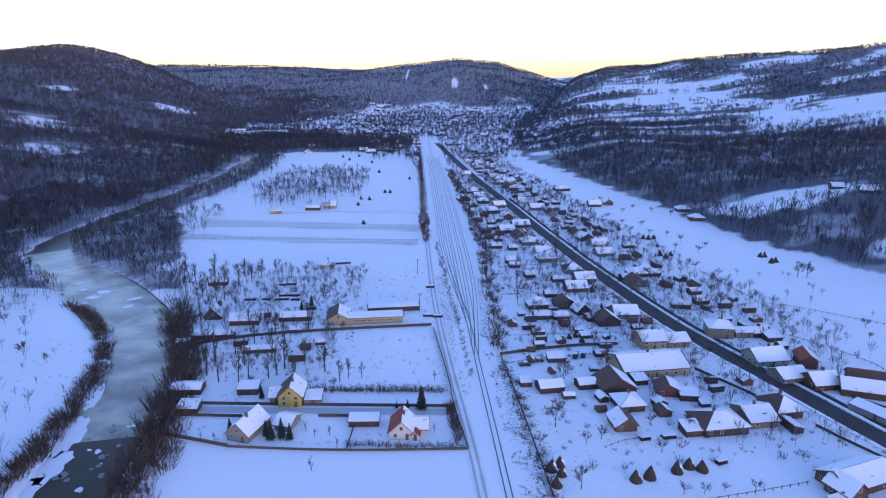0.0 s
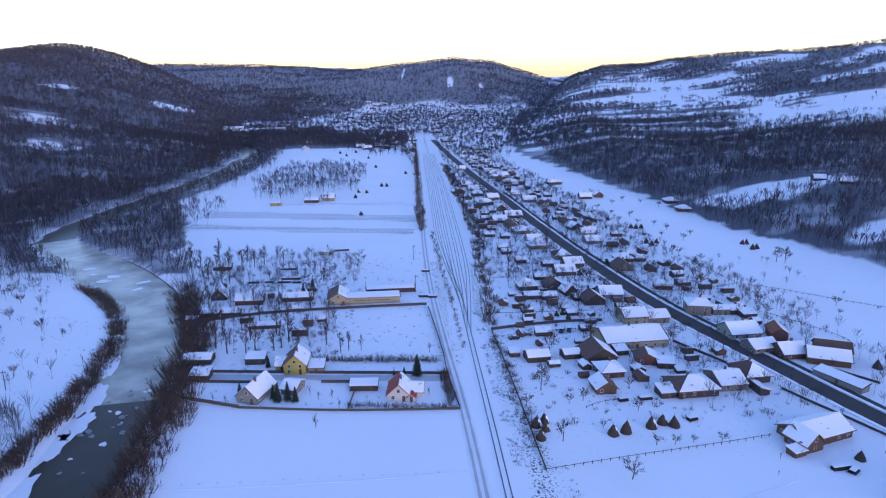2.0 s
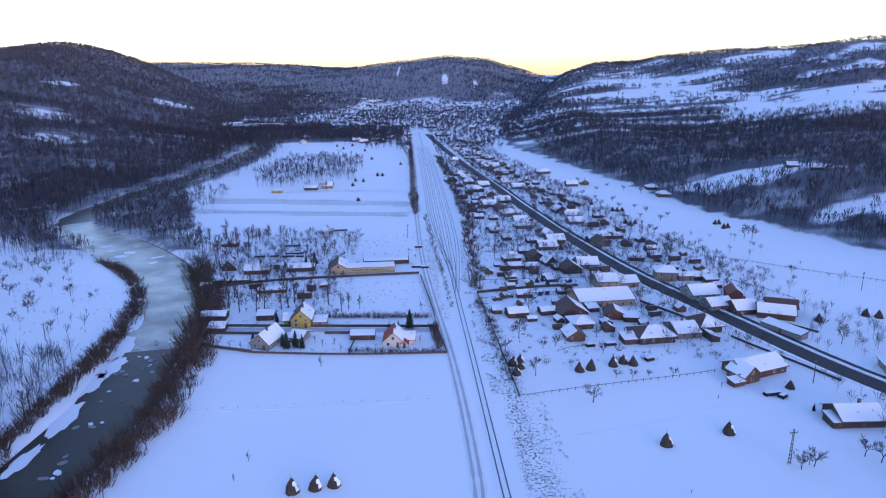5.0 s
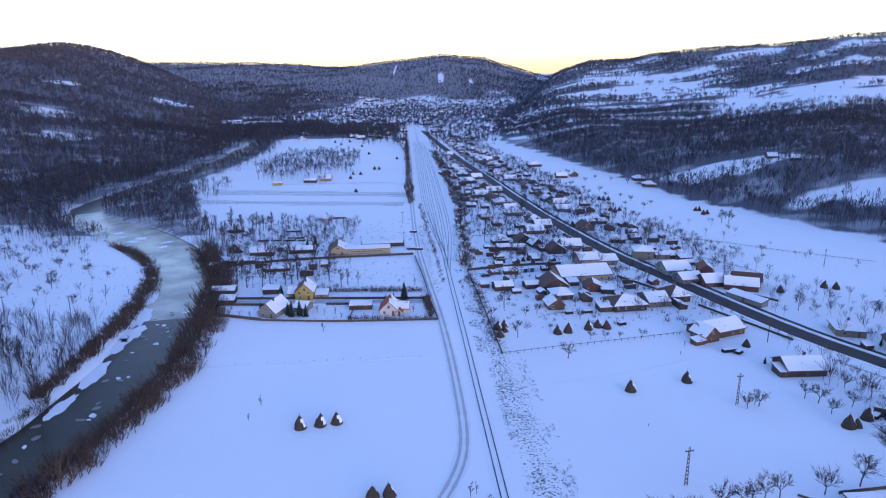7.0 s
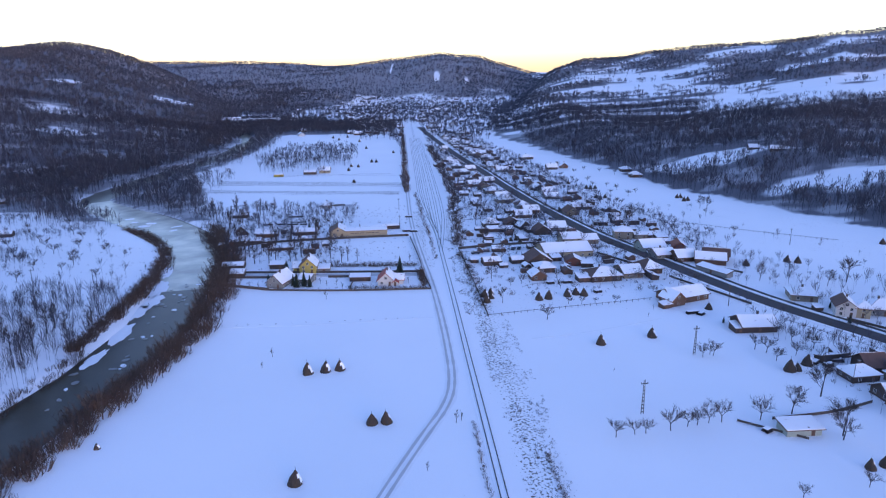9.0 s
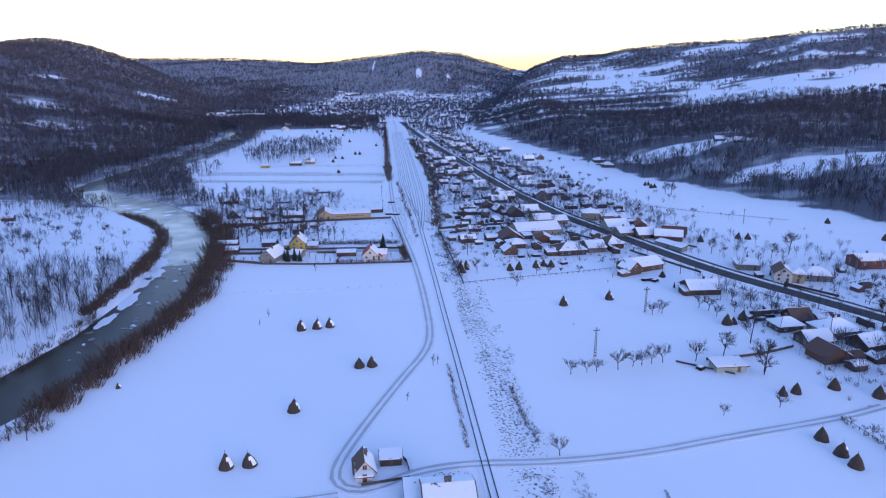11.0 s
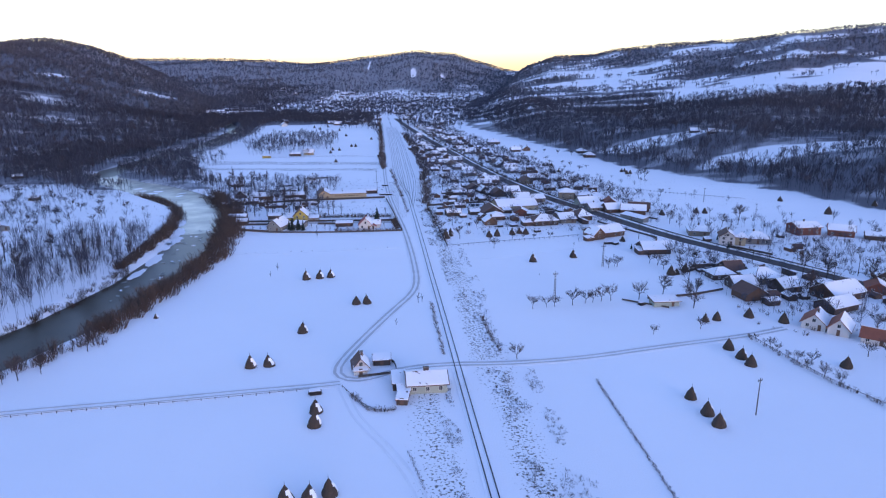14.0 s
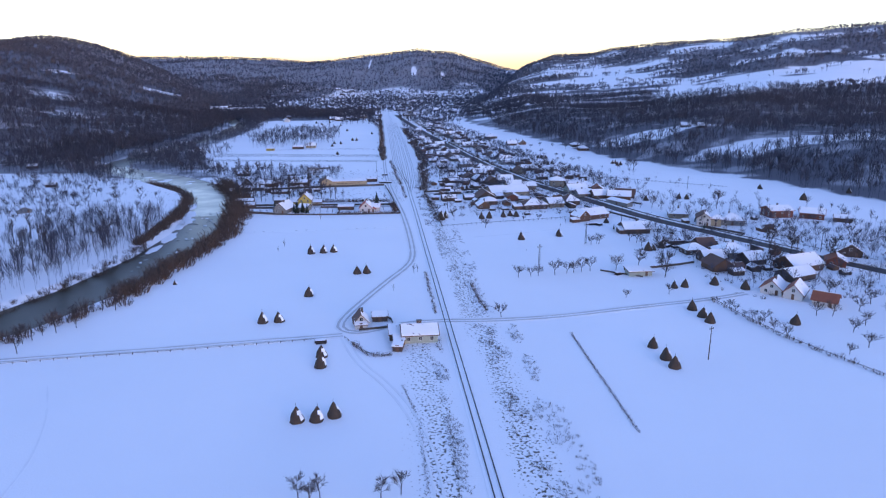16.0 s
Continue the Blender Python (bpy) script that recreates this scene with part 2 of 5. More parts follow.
def woods(X, Y):
    """How densely wooded the land is, 0 to 1."""
    X, Y = np.asarray(X, float), np.asarray(Y, float)
    d, s, _, _ = line_dist(X, Y, FOOT_LEFT)
    left = np.where(s < 0, smooth((d + 6 * wave(X, Y, 9, 2.0)) / 8), 0) * (1 - 0.3 * smooth((Y - 1600) / 200))
    d, s, _, _ = line_dist(X, Y, FOOT_RIGHT)
    right = np.where(s > 0, smooth((d + 8 * wave(X, Y, 11, 3.0)) / 7), 0)
    right = right * (1 - pasture(X, Y) * smooth(d / 40))
    edge = 1690 - 420 * smooth((-140 - X) / 160) + 90 * wave(X, Y, 60, 3.0)
    back = smooth((Y - edge) / 160) * (bearing(X, Y) < 0.15) * 0.95
    flat = 0.6 * bottom_land(X, Y)
    w = np.maximum.reduce([left, right, back, flat])
    for cx, cy, rx, ry in CLEARINGS:
        w = w * smooth((np.hypot((X - cx) / rx, (Y - cy) / ry) - 0.8 + 0.3 * wave(X, Y, 14, cx)) / 0.4)
    return w


def pasture(X, Y):
    """Open snowy fields on the slopes above the wooded terrace."""
    u = bearing(X, Y)
    patch = wave(X * 0.5, Y, 58, 7.0) + 0.5 * wave(X * 0.7, Y, 21, 9.0)
    strips = smooth((np.sin(Y / 15.0 + X / 110.0 + 1.1 * wave(X, Y, 60, 2.0)) + 0.5 * wave(X * 0.5, Y, 22, 3.0) - 0.1) / 0.4)
    wide = smooth((patch + 0.38) / 0.35)
    high = smooth((patch - 0.28) / 0.30)
    lift = 30 * wave(X, Y, 70, 1.0)
    low_edge, mid_edge, top_edge = smooth((Y - 800 - lift) / 40), smooth((Y - 1130 - lift) / 90), smooth((Y - 1640 - lift) / 120)
    out = low_edge * (strips * (1 - mid_edge) + wide * mid_edge * (1 - top_edge) + high * top_edge)
    side = smooth((u - 0.42) / 0.08)
    shelf = smooth((Y - 860 - lift) / 30) * (1 - smooth((Y - 1090 - lift) / 60)) * smooth((patch + 0.9) / 0.3)
    return out * (1 - side) + np.maximum(shelf, high * low_edge) * side


def bottom_land(X, Y):
    """The dense wood between the river bend and the hill."""
    d, s, _, w = line_dist(X, Y, RIVER)
    edge = Y - 266 - np.maximum(0, -149 - X) * 0.74 + 9 * wave(X, Y, 13, 1.0)
    return smooth(edge / 10) * (s < 0) * (d > w + 2) * (Y < 560)


CLEARINGS = [(-495, 825, 26, 22), (-512, 1300, 34, 60), (262, 492, 58, 22), (345, 372, 85, 26), (-640, 1150, 20, 30), (-414, 700, 26, 22), (30, 2040, 9, 55), (120, 2000, 6, 35), (-120, 2250, 3, 110)]


def rough_grass(X, Y):
    """Where stubble and dead grass break through the snow."""
    rail = np.abs(X - (23.1 - 0.0496 * Y))
    g = 0.24 * smooth((rail - 3) / 3) * (1 - smooth((rail - 10) / 10)) * (Y < 330) * (Y > -140) * np.where((Y > 5) & (Y < 190) & (X < 23.1 - 0.0496 * Y), 0.2, 1.0)
    strips = ((X < -15) & (X > -170) & (Y > 375) & (Y < 500)) * (0.04 + 0.20 * smooth(np.sin(Y * 0.13 + X * 0.01 + 0.6 * np.sin(Y * 0.06)) / 0.3) + 0.05 * np.sin(Y * 0.9) ** 2)
    plots = 0.10 * ((X > 24) & (X < 150 - 0.08 * Y) & (Y > 135) & (Y < 700)) + 0.10 * ((X > -90) & (X < 2) & (Y > 160) & (Y < 340))
    meadow = 0.07 * ((X < -112) & (Y > 110) & (Y < 280))
    right = 0.12 * ((X > 150) & (X < 260) & (Y > 150) & (Y < 330)) * (wave(X, Y, 20, 2.0) > 0.1)
    return np.maximum.reduce([g, strips, plots, meadow, right])


RAIL_X = lambda y: 23.1 - 0.0496 * y
build_ground()


# ---- plant materials ----
BARK = plain("bark", (0.05, 0.04, 0.038), 0.9, 0.4, 4, 0.3)
TWIG = plain("twigs", (0.052, 0.04, 0.04), 0.9, 0.5, 2, 0.0, island=True)
BRUSH = plain("brushwood", (0.085, 0.058, 0.046), 0.9, 0.5, 1, 0.0, island=True)
# bare wood tone, its blue lean being haze put into the colour
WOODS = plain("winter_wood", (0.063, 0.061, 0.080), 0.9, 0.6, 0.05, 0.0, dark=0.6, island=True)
# paler, bluer copy of the wood for far slopes, with distance haze painted in
HAZY_WOODS = plain("hazy_wood", (0.098, 0.102, 0.132), 0.9, 0.6, 0.05, 0.0, dark=0.6, island=True)
NEEDLE = plain("fir_needles", (0.025, 0.038, 0.028), 0.8, 0.6, 2, 0.0, island=True)
STRAW = plain("old_hay", (0.05, 0.036, 0.027), 0.95, 0.6, 6, 0.6, dark=0.5)


# ---- trees ----
class Sticks:
    """Gathers tapered three-sided sticks into one mesh."""

    def __init__(self):
        self.v, self.f = [], []

    def stick(self, a, b, r0, r1):
        a, b = Vector(a), Vector(b)
        d = (b - a).normalized()
        u = d.orthogonal().normalized()
        w = d.cross(u)
        n = len(self.v)
        ring = [u * math.cos(k * 2.0944) + w * math.sin(k * 2.0944) for k in range(3)]
        self.v += [tuple(a + c * r0) for c in ring]
        if r1 < 0.006:
            self.v.append(tuple(b))
            self.f += [(n, n + 1, n + 3), (n + 1, n + 2, n + 3), (n + 2, n, n + 3)]
        else:
            self.v += [tuple(b + c * r1) for c in ring]
            self.f += [(n + k, n + (k + 1) % 3, n + 3 + (k + 1) % 3, n + 3 + k) for k in range(3)]

    def mesh(self, name, mat):
        me = bpy.data.meshes.new(name)
        me.from_pydata(self.v, [], self.f)
        me.materials.append(mat)
        return me


def swing(d, angle, rng):
    d = Vector(d).normalized()
    side = d.orthogonal().normalized()
    side.rotate(Matrix.Rotation(rng.uniform(0, 6.283), 3, d))
    return (d * math.cos(angle) + side * math.sin(angle)).normalized()


def bare_tree(seed, tall, bole, limbs, subs, twigs, flare, rise=0.25, lean=0.04, twig_r=0.028, leader=True):
    """Trunk and leafless crown: limbs, branches and twigs, thinning outwards."""
    rng = random.Random(seed)
    trunk, crown = Sticks(), Sticks()
    r = tall * 0.02 + 0.03
    top = Vector((rng.uniform(-lean, lean) * tall, rng.uniform(-lean, lean) * tall, tall * (0.8 if leader else bole * 1.2)))
    fork = top * (bole * tall / top.z)
    trunk.stick((0, 0, -0.3), fork, r, r * 0.8)
    if leader:
        mid = fork.lerp(top, 0.5) + Vector((rng.uniform(-.03, .03) * tall, rng.uniform(-.03, .03) * tall, 0))
        trunk.stick(fork, mid, r * 0.8, r * 0.45)
        trunk.stick(mid, top, r * 0.45, r * 0.12)
    for i in range(limbs):
        u = i / max(1, limbs - 1) if leader else 0.0
        base = fork.lerp(top, u * 0.92)
        reach = tall * flare * rng.uniform(0.75, 1.15) * (1 - 0.55 * u)
        d = swing((0, 0, 1), rng.uniform(0.6, 1.1) * (1 - 0.3 * u), rng)
        d = (d + Vector((0, 0, rise))).normalized()
        end = base + d * reach
        crown.stick(base, end, r * 0.36 * (1 - 0.5 * u), r * 0.1)
        for j in range(subs):
            s = rng.uniform(0.25, 1.0)
            b2 = base.lerp(end, s)
            d2 = (swing(d, rng.uniform(0.35, 0.9), rng) + Vector((0, 0, rise * 0.7))).normalized()
            e2 = b2 + d2 * reach * rng.uniform(0.35, 0.6)
            crown.stick(b2, e2, r * 0.14, r * 0.05)
            for k in range(twigs):
                b3 = b2.lerp(e2, rng.uniform(0.2, 1.0))
                d3 = (swing(d2, rng.uniform(0.3, 0.9), rng) + Vector((0, 0, rise * 0.5))).normalized()
                crown.stick(b3, b3 + d3 * reach * rng.uniform(0.2, 0.5), twig_r, 0)
    return trunk, crown


def tree_thing(name, label, seed, *args, bark=BARK, twig=TWIG, **kw):
    root = new(name)
    trunk, crown = bare_tree(seed, *args, **kw)
    new("trunk", trunk.mesh("trunk", bark)).parent = root
    new("crown", crown.mesh("crown", twig)).parent = root
    return tagged(root, label, "tree")


def bush_data(seed, tall, wide, stems):
    rng = random.Random(seed)
    s = Sticks()
    for _ in range(stems):
        a = rng.uniform(0, 6.283)
        q = rng.random() ** 0.6
        base = Vector((math.cos(a) * wide * 0.35 * q, math.sin(a) * wide * 0.35 * q, -0.1))
        end = base + Vector((math.cos(a) * wide * 0.4 * q, math.sin(a) * wide * 0.4 * q, tall * rng.uniform(0.6, 1.1)))
        s.stick(base, end, 0.046, 0)
        for _ in range(4):
            b = base.lerp(end, rng.uniform(0.25, 0.9))
            s.stick(b, b + Vector((rng.uniform(-.35, .35), rng.uniform(-.35, .35), rng.uniform(.25, .5))) * tall * 0.6, 0.034, 0)
    return np.array(s.v), np.array(s.f)


def fir_thing(seed, tall, wide):
    rng = random.Random(seed)
    root = new("fir_tree")
    t, c = Sticks(), Sticks()
    t.stick((0, 0, -0.2), (0, 0, tall * 0.95), tall * 0.018, 0.02)
    n = int(tall * 34)
    for i in range(n):
        u = (i + rng.random()) / n
        z = tall * (0.06 + 0.92 * u)
        a = i * 2.4 + rng.uniform(-.3, .3)
        reach = wide * (1 - u) ** 0.85 * rng.uniform(0.7, 1.15) + 0.12
        b = Vector((0, 0, z))
        e = b + Vector((math.cos(a) * reach, math.sin(a) * reach, -reach * 0.22))
        c.stick(b, e, 0.17 * (1 - u) + 0.06, 0)
        for s in (-1, 1):
            m = b.lerp(e, 0.45)
            c.stick(m, m + Vector((math.cos(a + s * 0.7), math.sin(a + s * 0.7), -0.25)) * reach * 0.5, 0.1, 0)
    new("trunk", t.mesh("trunk", BARK)).parent = root
    new("crown", c.mesh("crown", NEEDLE)).parent = root
    return tagged(root, "dark green fir tree with drooping branches", "tree")


FAR_AWAY = pose(0, -900, -60)


def plant(kinds, spots, lo=0.8, hi=1.2, seed=1, group=""):
    """Sets copies of some model trees on the land at the given spots."""
    rng = random.Random(seed)
    for i, p in enumerate(spots):
        k = kinds[i % len(kinds)]
        s = rng.uniform(lo, hi) * (p[2] if len(p) > 2 else 1.0)
        m = pose(p[0], p[1], height(p[0], p[1]), 0, 0, rng.uniform(0, 360))
        c = copy_thing(k, m)
        c.scale = (s * rng.uniform(0.9, 1.1), s * rng.uniform(0.9, 1.1), s)
        if group:
            c["group"] = group


def thicket(name, label, models, spots, lo, hi, seed):
    """Bushes grown together along a bank or hedge, as one mass."""
    rng = np.random.RandomState(seed)
    V, F, base = [], [], 0
    for i, p in enumerate(spots):
        v, f = models[i % len(models)]
        a, w = rng.uniform(0, 6.283), rng.uniform(lo, hi) * (p[2] if len(p) > 2 else 1)
        c, q = math.cos(a) * w, math.sin(a) * w
        V.append(np.stack([v[:, 0] * c - v[:, 1] * q + p[0], v[:, 0] * q + v[:, 1] * c + p[1], v[:, 2] * w + height(p[0], p[1])], -1))
        F.append(f + base)
        base += len(v)
    V, F = np.concatenate(V), np.concatenate(F)
    me = bpy.data.meshes.new(name)
    me.from_pydata(V.tolist(), [], F.tolist())
    me.materials.append(BRUSH)
    return tagged(new(name, me), label, "bushes", kind="stuff")


def along(line, step, jitter, seed):
    rng = random.Random(seed)
    return [(p[0] + rng.uniform(-jitter, jitter), p[1] + rng.uniform(-jitter, jitter), rng.uniform(0.7, 1.15)) for p in resample(line, step)]


def drop_model(*obs):
    for ob in obs:
        for o in (*ob.children_recursive, ob):
            bpy.data.objects.remove(o)


FRUIT = [tree_thing("fruit_tree", "bare fruit tree with a rounded crown in the snow", s, 4.6, 0.28, 7, 6, 8, 0.48, rise=0.3, leader=False, twig_r=0.025) for s in (1, 2, 3)]
TALL = [tree_thing("tall_tree", "tall leafless tree with upswept thin branches", s, 12, 0.22, 13, 5, 7, 0.27, rise=0.55, twig_r=0.03) for s in (4, 5, 6)]
BROAD = [tree_thing("broad_tree", "large bare broadleaf tree with a spreading crown", s, 9, 0.22, 10, 7, 11, 0.46, rise=0.2, twig_r=0.031) for s in (7, 8)]
BUSH = [bush_data(s, 1.7, 2.4, 16) for s in (9, 10, 11)]
SAPLING = [tree_thing("sapling", "thin bare sapling in the snow", s, 3.2, 0.2, 7, 4, 8, 0.3, rise=0.5, twig_r=0.024) for s in (12, 13)]
FIR = [fir_thing(s, 8, 2.1) for s in (14, 15)]

# orchards and gardens beyond the railway
plant(FRUIT, [(50.9, 47.3), (55.8, 48.6, .7), (58.6, 48.9, .9), (65, 50, 1.1), (69.7, 51.8, .9), (72.4, 52.5), (75.6, 53.5), (79, 53.8, 1.15), (88.9, 54.4, 1.3),
              (103.9, 44.5, 1.2), (93.2, 93.4, .9), (89.6, 92.3, .8), (108.1, 97.8, .9), (110.3, 95), (122.9, 103.9), (47.7, 125, 1.1), (39.5, 8.3, .9),
              (82.9, 23.4, .6), (98.5, 26.4, .8)], 1.1, 1.35, 1, "orchard trees")
plant(FRUIT, [(117.7, .1, .9), (115.9, -7.8), (117.5, -12.3), (149.6, 50.3, 1.2), (186, 105.6), (184, 94.5, 1.2), (192.6, 83.8, 1.4), (203.6, 117.2), (136.3, 4.6, 1.2), (151.2, 22.5, 1.4),
              (118.4, 92.9), (110.7, 89.3), (92.5, 94.3, .8), (131.9, 91.9), (126.6, 97.8, 1.2), (141, 4, 1.1), (146, -4), (139, -9), (152, 8, 1.2), (160, 14, 1.2), (165, 24, 1.2), (158, 2), (170, 8)], 0.9, 1.1, 2, "orchard trees")
plant(FRUIT, [(148, -14), (136, -20), (128, -24, .8), (160, -12), (172, -4, 1.1), (180, 96), (176, 88), (170, 98, 1.2), (198, 100, 1.2), (206, 92, 1.2), (212, 104), (190, 118, 1.1), (182, 112, .9),
              (206, 128), (221, 118, 1.2), (228, 132), (214, 84, 1.3), (224, 96, 1.3), (235, 110, 1.3)], 0.9, 1.15, 3, "orchard trees")
plant(FRUIT, [(26.7, 160.6), (39.5, 162.7, .8), (43.9, 164.6), (65.2, 186.4, .9), (70.1, 171.3, .9), (58.7, 158.6), (60, 172.8, .8), (92.3, 200.5, .9), (86.4, 197.7), (135.7, 242.5, .9), (139, 256.4),
              (137.8, 227.9, .8), (130.8, 231.3), (170.7, 253.1), (164.9, 241.2, .7), (156.6, 257.1, .7), (140.8, 263.2, .8), (150.8, 267.8, .7), (148, 221.4, .6), (76.2, 141.9, .7), (68.6, 141.8, .6)], 0.9, 1.1, 4, "garden trees")
plant(FRUIT, [(58.3, 140.4, .7), (63.2, 140.4, .7), (46.3, 148.8, .5), (37.3, 297.4), (47.6, 297.5), (133.7, 351.4), (134.9, 343.7), (78, 281.8), (106.9, 371.1), (95, 222), (86.4, 210.7, .8), (99, 216, .8),
              (112, 330), (116, 345), (104, 352), (96, 345), (120, 318), (110, 308), (98, 310, .8), (126, 300), (134, 310), (142, 330), (120, 362)], 0.9, 1.15, 5, "garden trees")
plant(FRUIT, [(150, 380), (140, 390), (128, 385), (118, 392), (160, 395, .9), (150, 410), (136, 430), (146, 425), (110, 425), (104, 440), (112, 460), (126, 462), (138, 455), (100, 470), (92, 480), (120, 480),
              (136, 500), (148, 515), (160, 505), (170, 490), (178, 470), (130, 545), (100, 560)], 0.9, 1.2, 6, "garden trees")
plant(BROAD, [(117.9, 269.3, 1.15), (32.4, 171.4), (33.9, 141.8, .75), (39.2, 198.6), (34.1, 233.1, .9), (56.2, 210.4, .8), (176.8, 163.2, 1.25), (166.3, 158.4, .8), (159.4, 76, 1.2), (146, 50.3, 1.2), (110.8, 66, 1.1), (98.3, 57.1, .9),
              (104.9, 46.3, 1.05), (142.5, 166, .8), (185.7, 326.5, 1), (182.1, 328.7, .9), (-147.8, 218.4, .6), (-137, 212.7, .4), (165, 70, 1), (176, 62, 1.1)], 0.95, 1.1, 7)
plant(TALL, [(20.4, 227.5, .7), (18.3, 246, .7), (18.4, 297, .8), (21.6, 322.8, .8), (25.3, 336.9, .8), (19.2, 490.3), (23.2, 403.3), (21.4, 315.6, .8), (20.9, 258, .6), (39.7, 620), (24, 370, .9), (22, 440, .9), (20, 520, .9), (17, 560, .9), (33, 280, .7), (36, 310, .8), (40, 345, .8),
             (44, 390, .8), (34, 420, .8), (30, 455, .8), (27, 480, .8), (66, 380, .7)], 0.8, 1.1, 8, "trees beside the tracks")
# the row beside the farm track
plant(TALL, [(-14.7, 433, 1.15), (-9.8, 433.2, 1), (-12.4, 417.7, 1), (-13, 425, .9), (-11, 445, 1), (-16, 455, .8), (-18, 560, .8), (-19.3, 585, .8), (-20, 615, .9), (-22, 650, 1), (-23, 680, 1), (-26, 720, 1.1), (-27, 772, 1.1), (-29, 800, 1.1), (-24, 700, 1), (-31, 850, 1.1),
             (-25, 735, 1), (-26, 755, 1.1), (-30, 825, 1.1)], 0.9, 1.1, 9, "trees beside the tracks")
# the plots between the river and the railway
plant(TALL, [(-66.2, 199.4), (-63.7, 201.9), (-72.6, 199), (-53.4, 209.5), (-55, 204.5), (-39.4, 207, .9), (-33.2, 199.2, .7), (-30.8, 201.8, .8), (-26.5, 201.9, .6), (-79.9, 217.7), (-58.3, 230.5, 1.1), (-90, 318), (-98, 305.9), (-104.4, 305.9), (-111.9, 311.6),
             (-80.3, 318.9, .8), (-93.4, 312.1), (-53.9, 286.3, .7), (-50.7, 299.6, .6), (-70.9, 338.5, .5), (-82.2, 198.8), (-86.4, 204.1), (-82, 204.1), (-93.4, 243), (-78.1, 203.9)], 0.85, 1.1, 10, "trees between the plots")
plant(TALL, [(-57.1, 201.7, .9), (-47.9, 199.5, .9), (-68, 212), (-74, 222), (-60, 218), (-70, 232, .9), (-86, 225, .9), (-48, 215, .9), (-64, 240), (-52, 244, 1.1), (-75, 244, 1), (-96, 260, .9), (-104, 270, .9), (-98, 275), (-97, 282), (-108, 285), (-110, 296), (-118, 292, .8),
             (-120, 310), (-128, 318), (-116, 326), (-100, 322), (-86, 330, .8), (-76, 322, .7), (-132, 330)], 0.85, 1.1, 11, "trees between the plots")
plant(SAPLING, [(-41.5, 96.3, 1), (-42.7, 88.3, .8), (-32.9, 149, 1.3), (13.2, 54.9, 1.3), (14.5, 56, 1), (6.1, 34.5, .8), (-28.1, 159.7, 1.2), (-2.4, 200.2, 1.2), (-35, 165), (-31, 166), (-38, 168), (-56, 163, .8), (-62, 163, .8), (-66, 163.5, .8), (-70, 164, .8), (1.5, 176), (-2, 168),
                (60, 83, .4), (88, 134, .8), (84, 127, .6), (-118, 190), (-100, 148, .7), (-130, 196, .8)], 0.9, 1.1, 12)
plant(BROAD, [(-8.2, -79.3, .62), (-4.5, -78.8, .6), (-6, -81, .5), (6.3, -79.6, .55), (9.8, -78.6, .6), (-80.5, 20.1, .7), (-89.9, 2.4, .7), (-89.2, 11.1, .6), (-95.1, -5.5, .7), (-86, 6, .6), (-93, -12, .7), (-100, -18, .7)], 0.9, 1.1, 13)
plant(FIR, [(-6.1, 181.7, 1), (-58.6, 166, .65), (-55.6, 187.7, .55), (-13.6, 181.8, .3), (-10.3, 182, .4), (-56.4, 271.9, .8), (-59.7, 267.4, .7), (-46.8, 163.6, .75), (-44, 164.4, .8), (-41.6, 163.8, .65), (-48.6, 165.5, .6), (152.7, 133, .5), (108, 120.5, .3),
            (150.5, 118, .45)], 0.95, 1.05, 14)
# the orchard beyond the river
plant(FRUIT, [(-164, 173.3), (-173.9, 219.6), (-202.8, 231.9), (-166.5, 190), (-153.5, 198.1), (-134.8, 180, .7), (-207.6, 257.2), (-194.1, 243.8), (-167.4, 230.8), (-153.8, 189.1), (-180, 205), (-190, 215), (-186, 190), (-200, 200), (-176, 176), (-160, 210, .8), (-214, 220), (-222, 240),
              (-184, 232), (-196, 178)], 0.9, 1.3, 15, "orchard trees")
plant(FRUIT, [(-170, 160), (-182, 150), (-192, 162), (-204, 172), (-210, 190), (-230, 210), (-224, 196), (-236, 228), (-176, 252), (-186, 262), (-216, 272), (-230, 262), (-240, 280), (-252, 262), (-246, 244), (-200, 285), (-262, 300), (-250, 310), (-232, 320, .8), (-270, 330)], 0.9, 1.3, 16, "orchard trees")
_r = random.Random(21)
plant(TALL, [(-118 - _r.random() * 42 - max(0, (95 - y) * 0.42), y, _r.uniform(0.7, 1.05)) for y in [_r.uniform(48, 132) for _ in range(40)]], 0.85, 1.1, 17, "trees beside the river")
plant(TALL, [(-111.6, 112), (-117.7, 103.4, 1.1), (-122.2, 99.2), (-106.5, 116.7, .8), (-116.2, 94.8), (-107.4, 120.3, .8), (-136, 70), (-142, 52), (-150, 40), (-160, 25)], 0.85, 1.1, 18, "trees beside the river")
# thickets along both banks
thicket("riverside_brush", "dense brown brushwood along the river bank", BUSH, along([(-84, 28), (-80, 57), (-74, 89), (-71, 126), (-76, 160), (-82, 190), (-92, 225), (-106, 255), (-118, 276)], 0.7, 5.2, 22), 1.4, 2.9, 19)
thicket("riverside_brush", "dense brown brushwood along the river bank", BUSH, along([(-80, 57), (-74, 89), (-74, 126), (-79, 160), (-85, 190), (-95, 225), (-109, 255)], 1.2, 3.8, 23), 1.7, 3.3, 20)
thicket("riverside_brush", "dense brown brushwood along the river bank", BUSH, along([(-128, -42), (-108, -14), (-94, 6), (-86, 24), (-80, 50)], 1.1, 3.0, 43), 1.1, 2.3, 42)
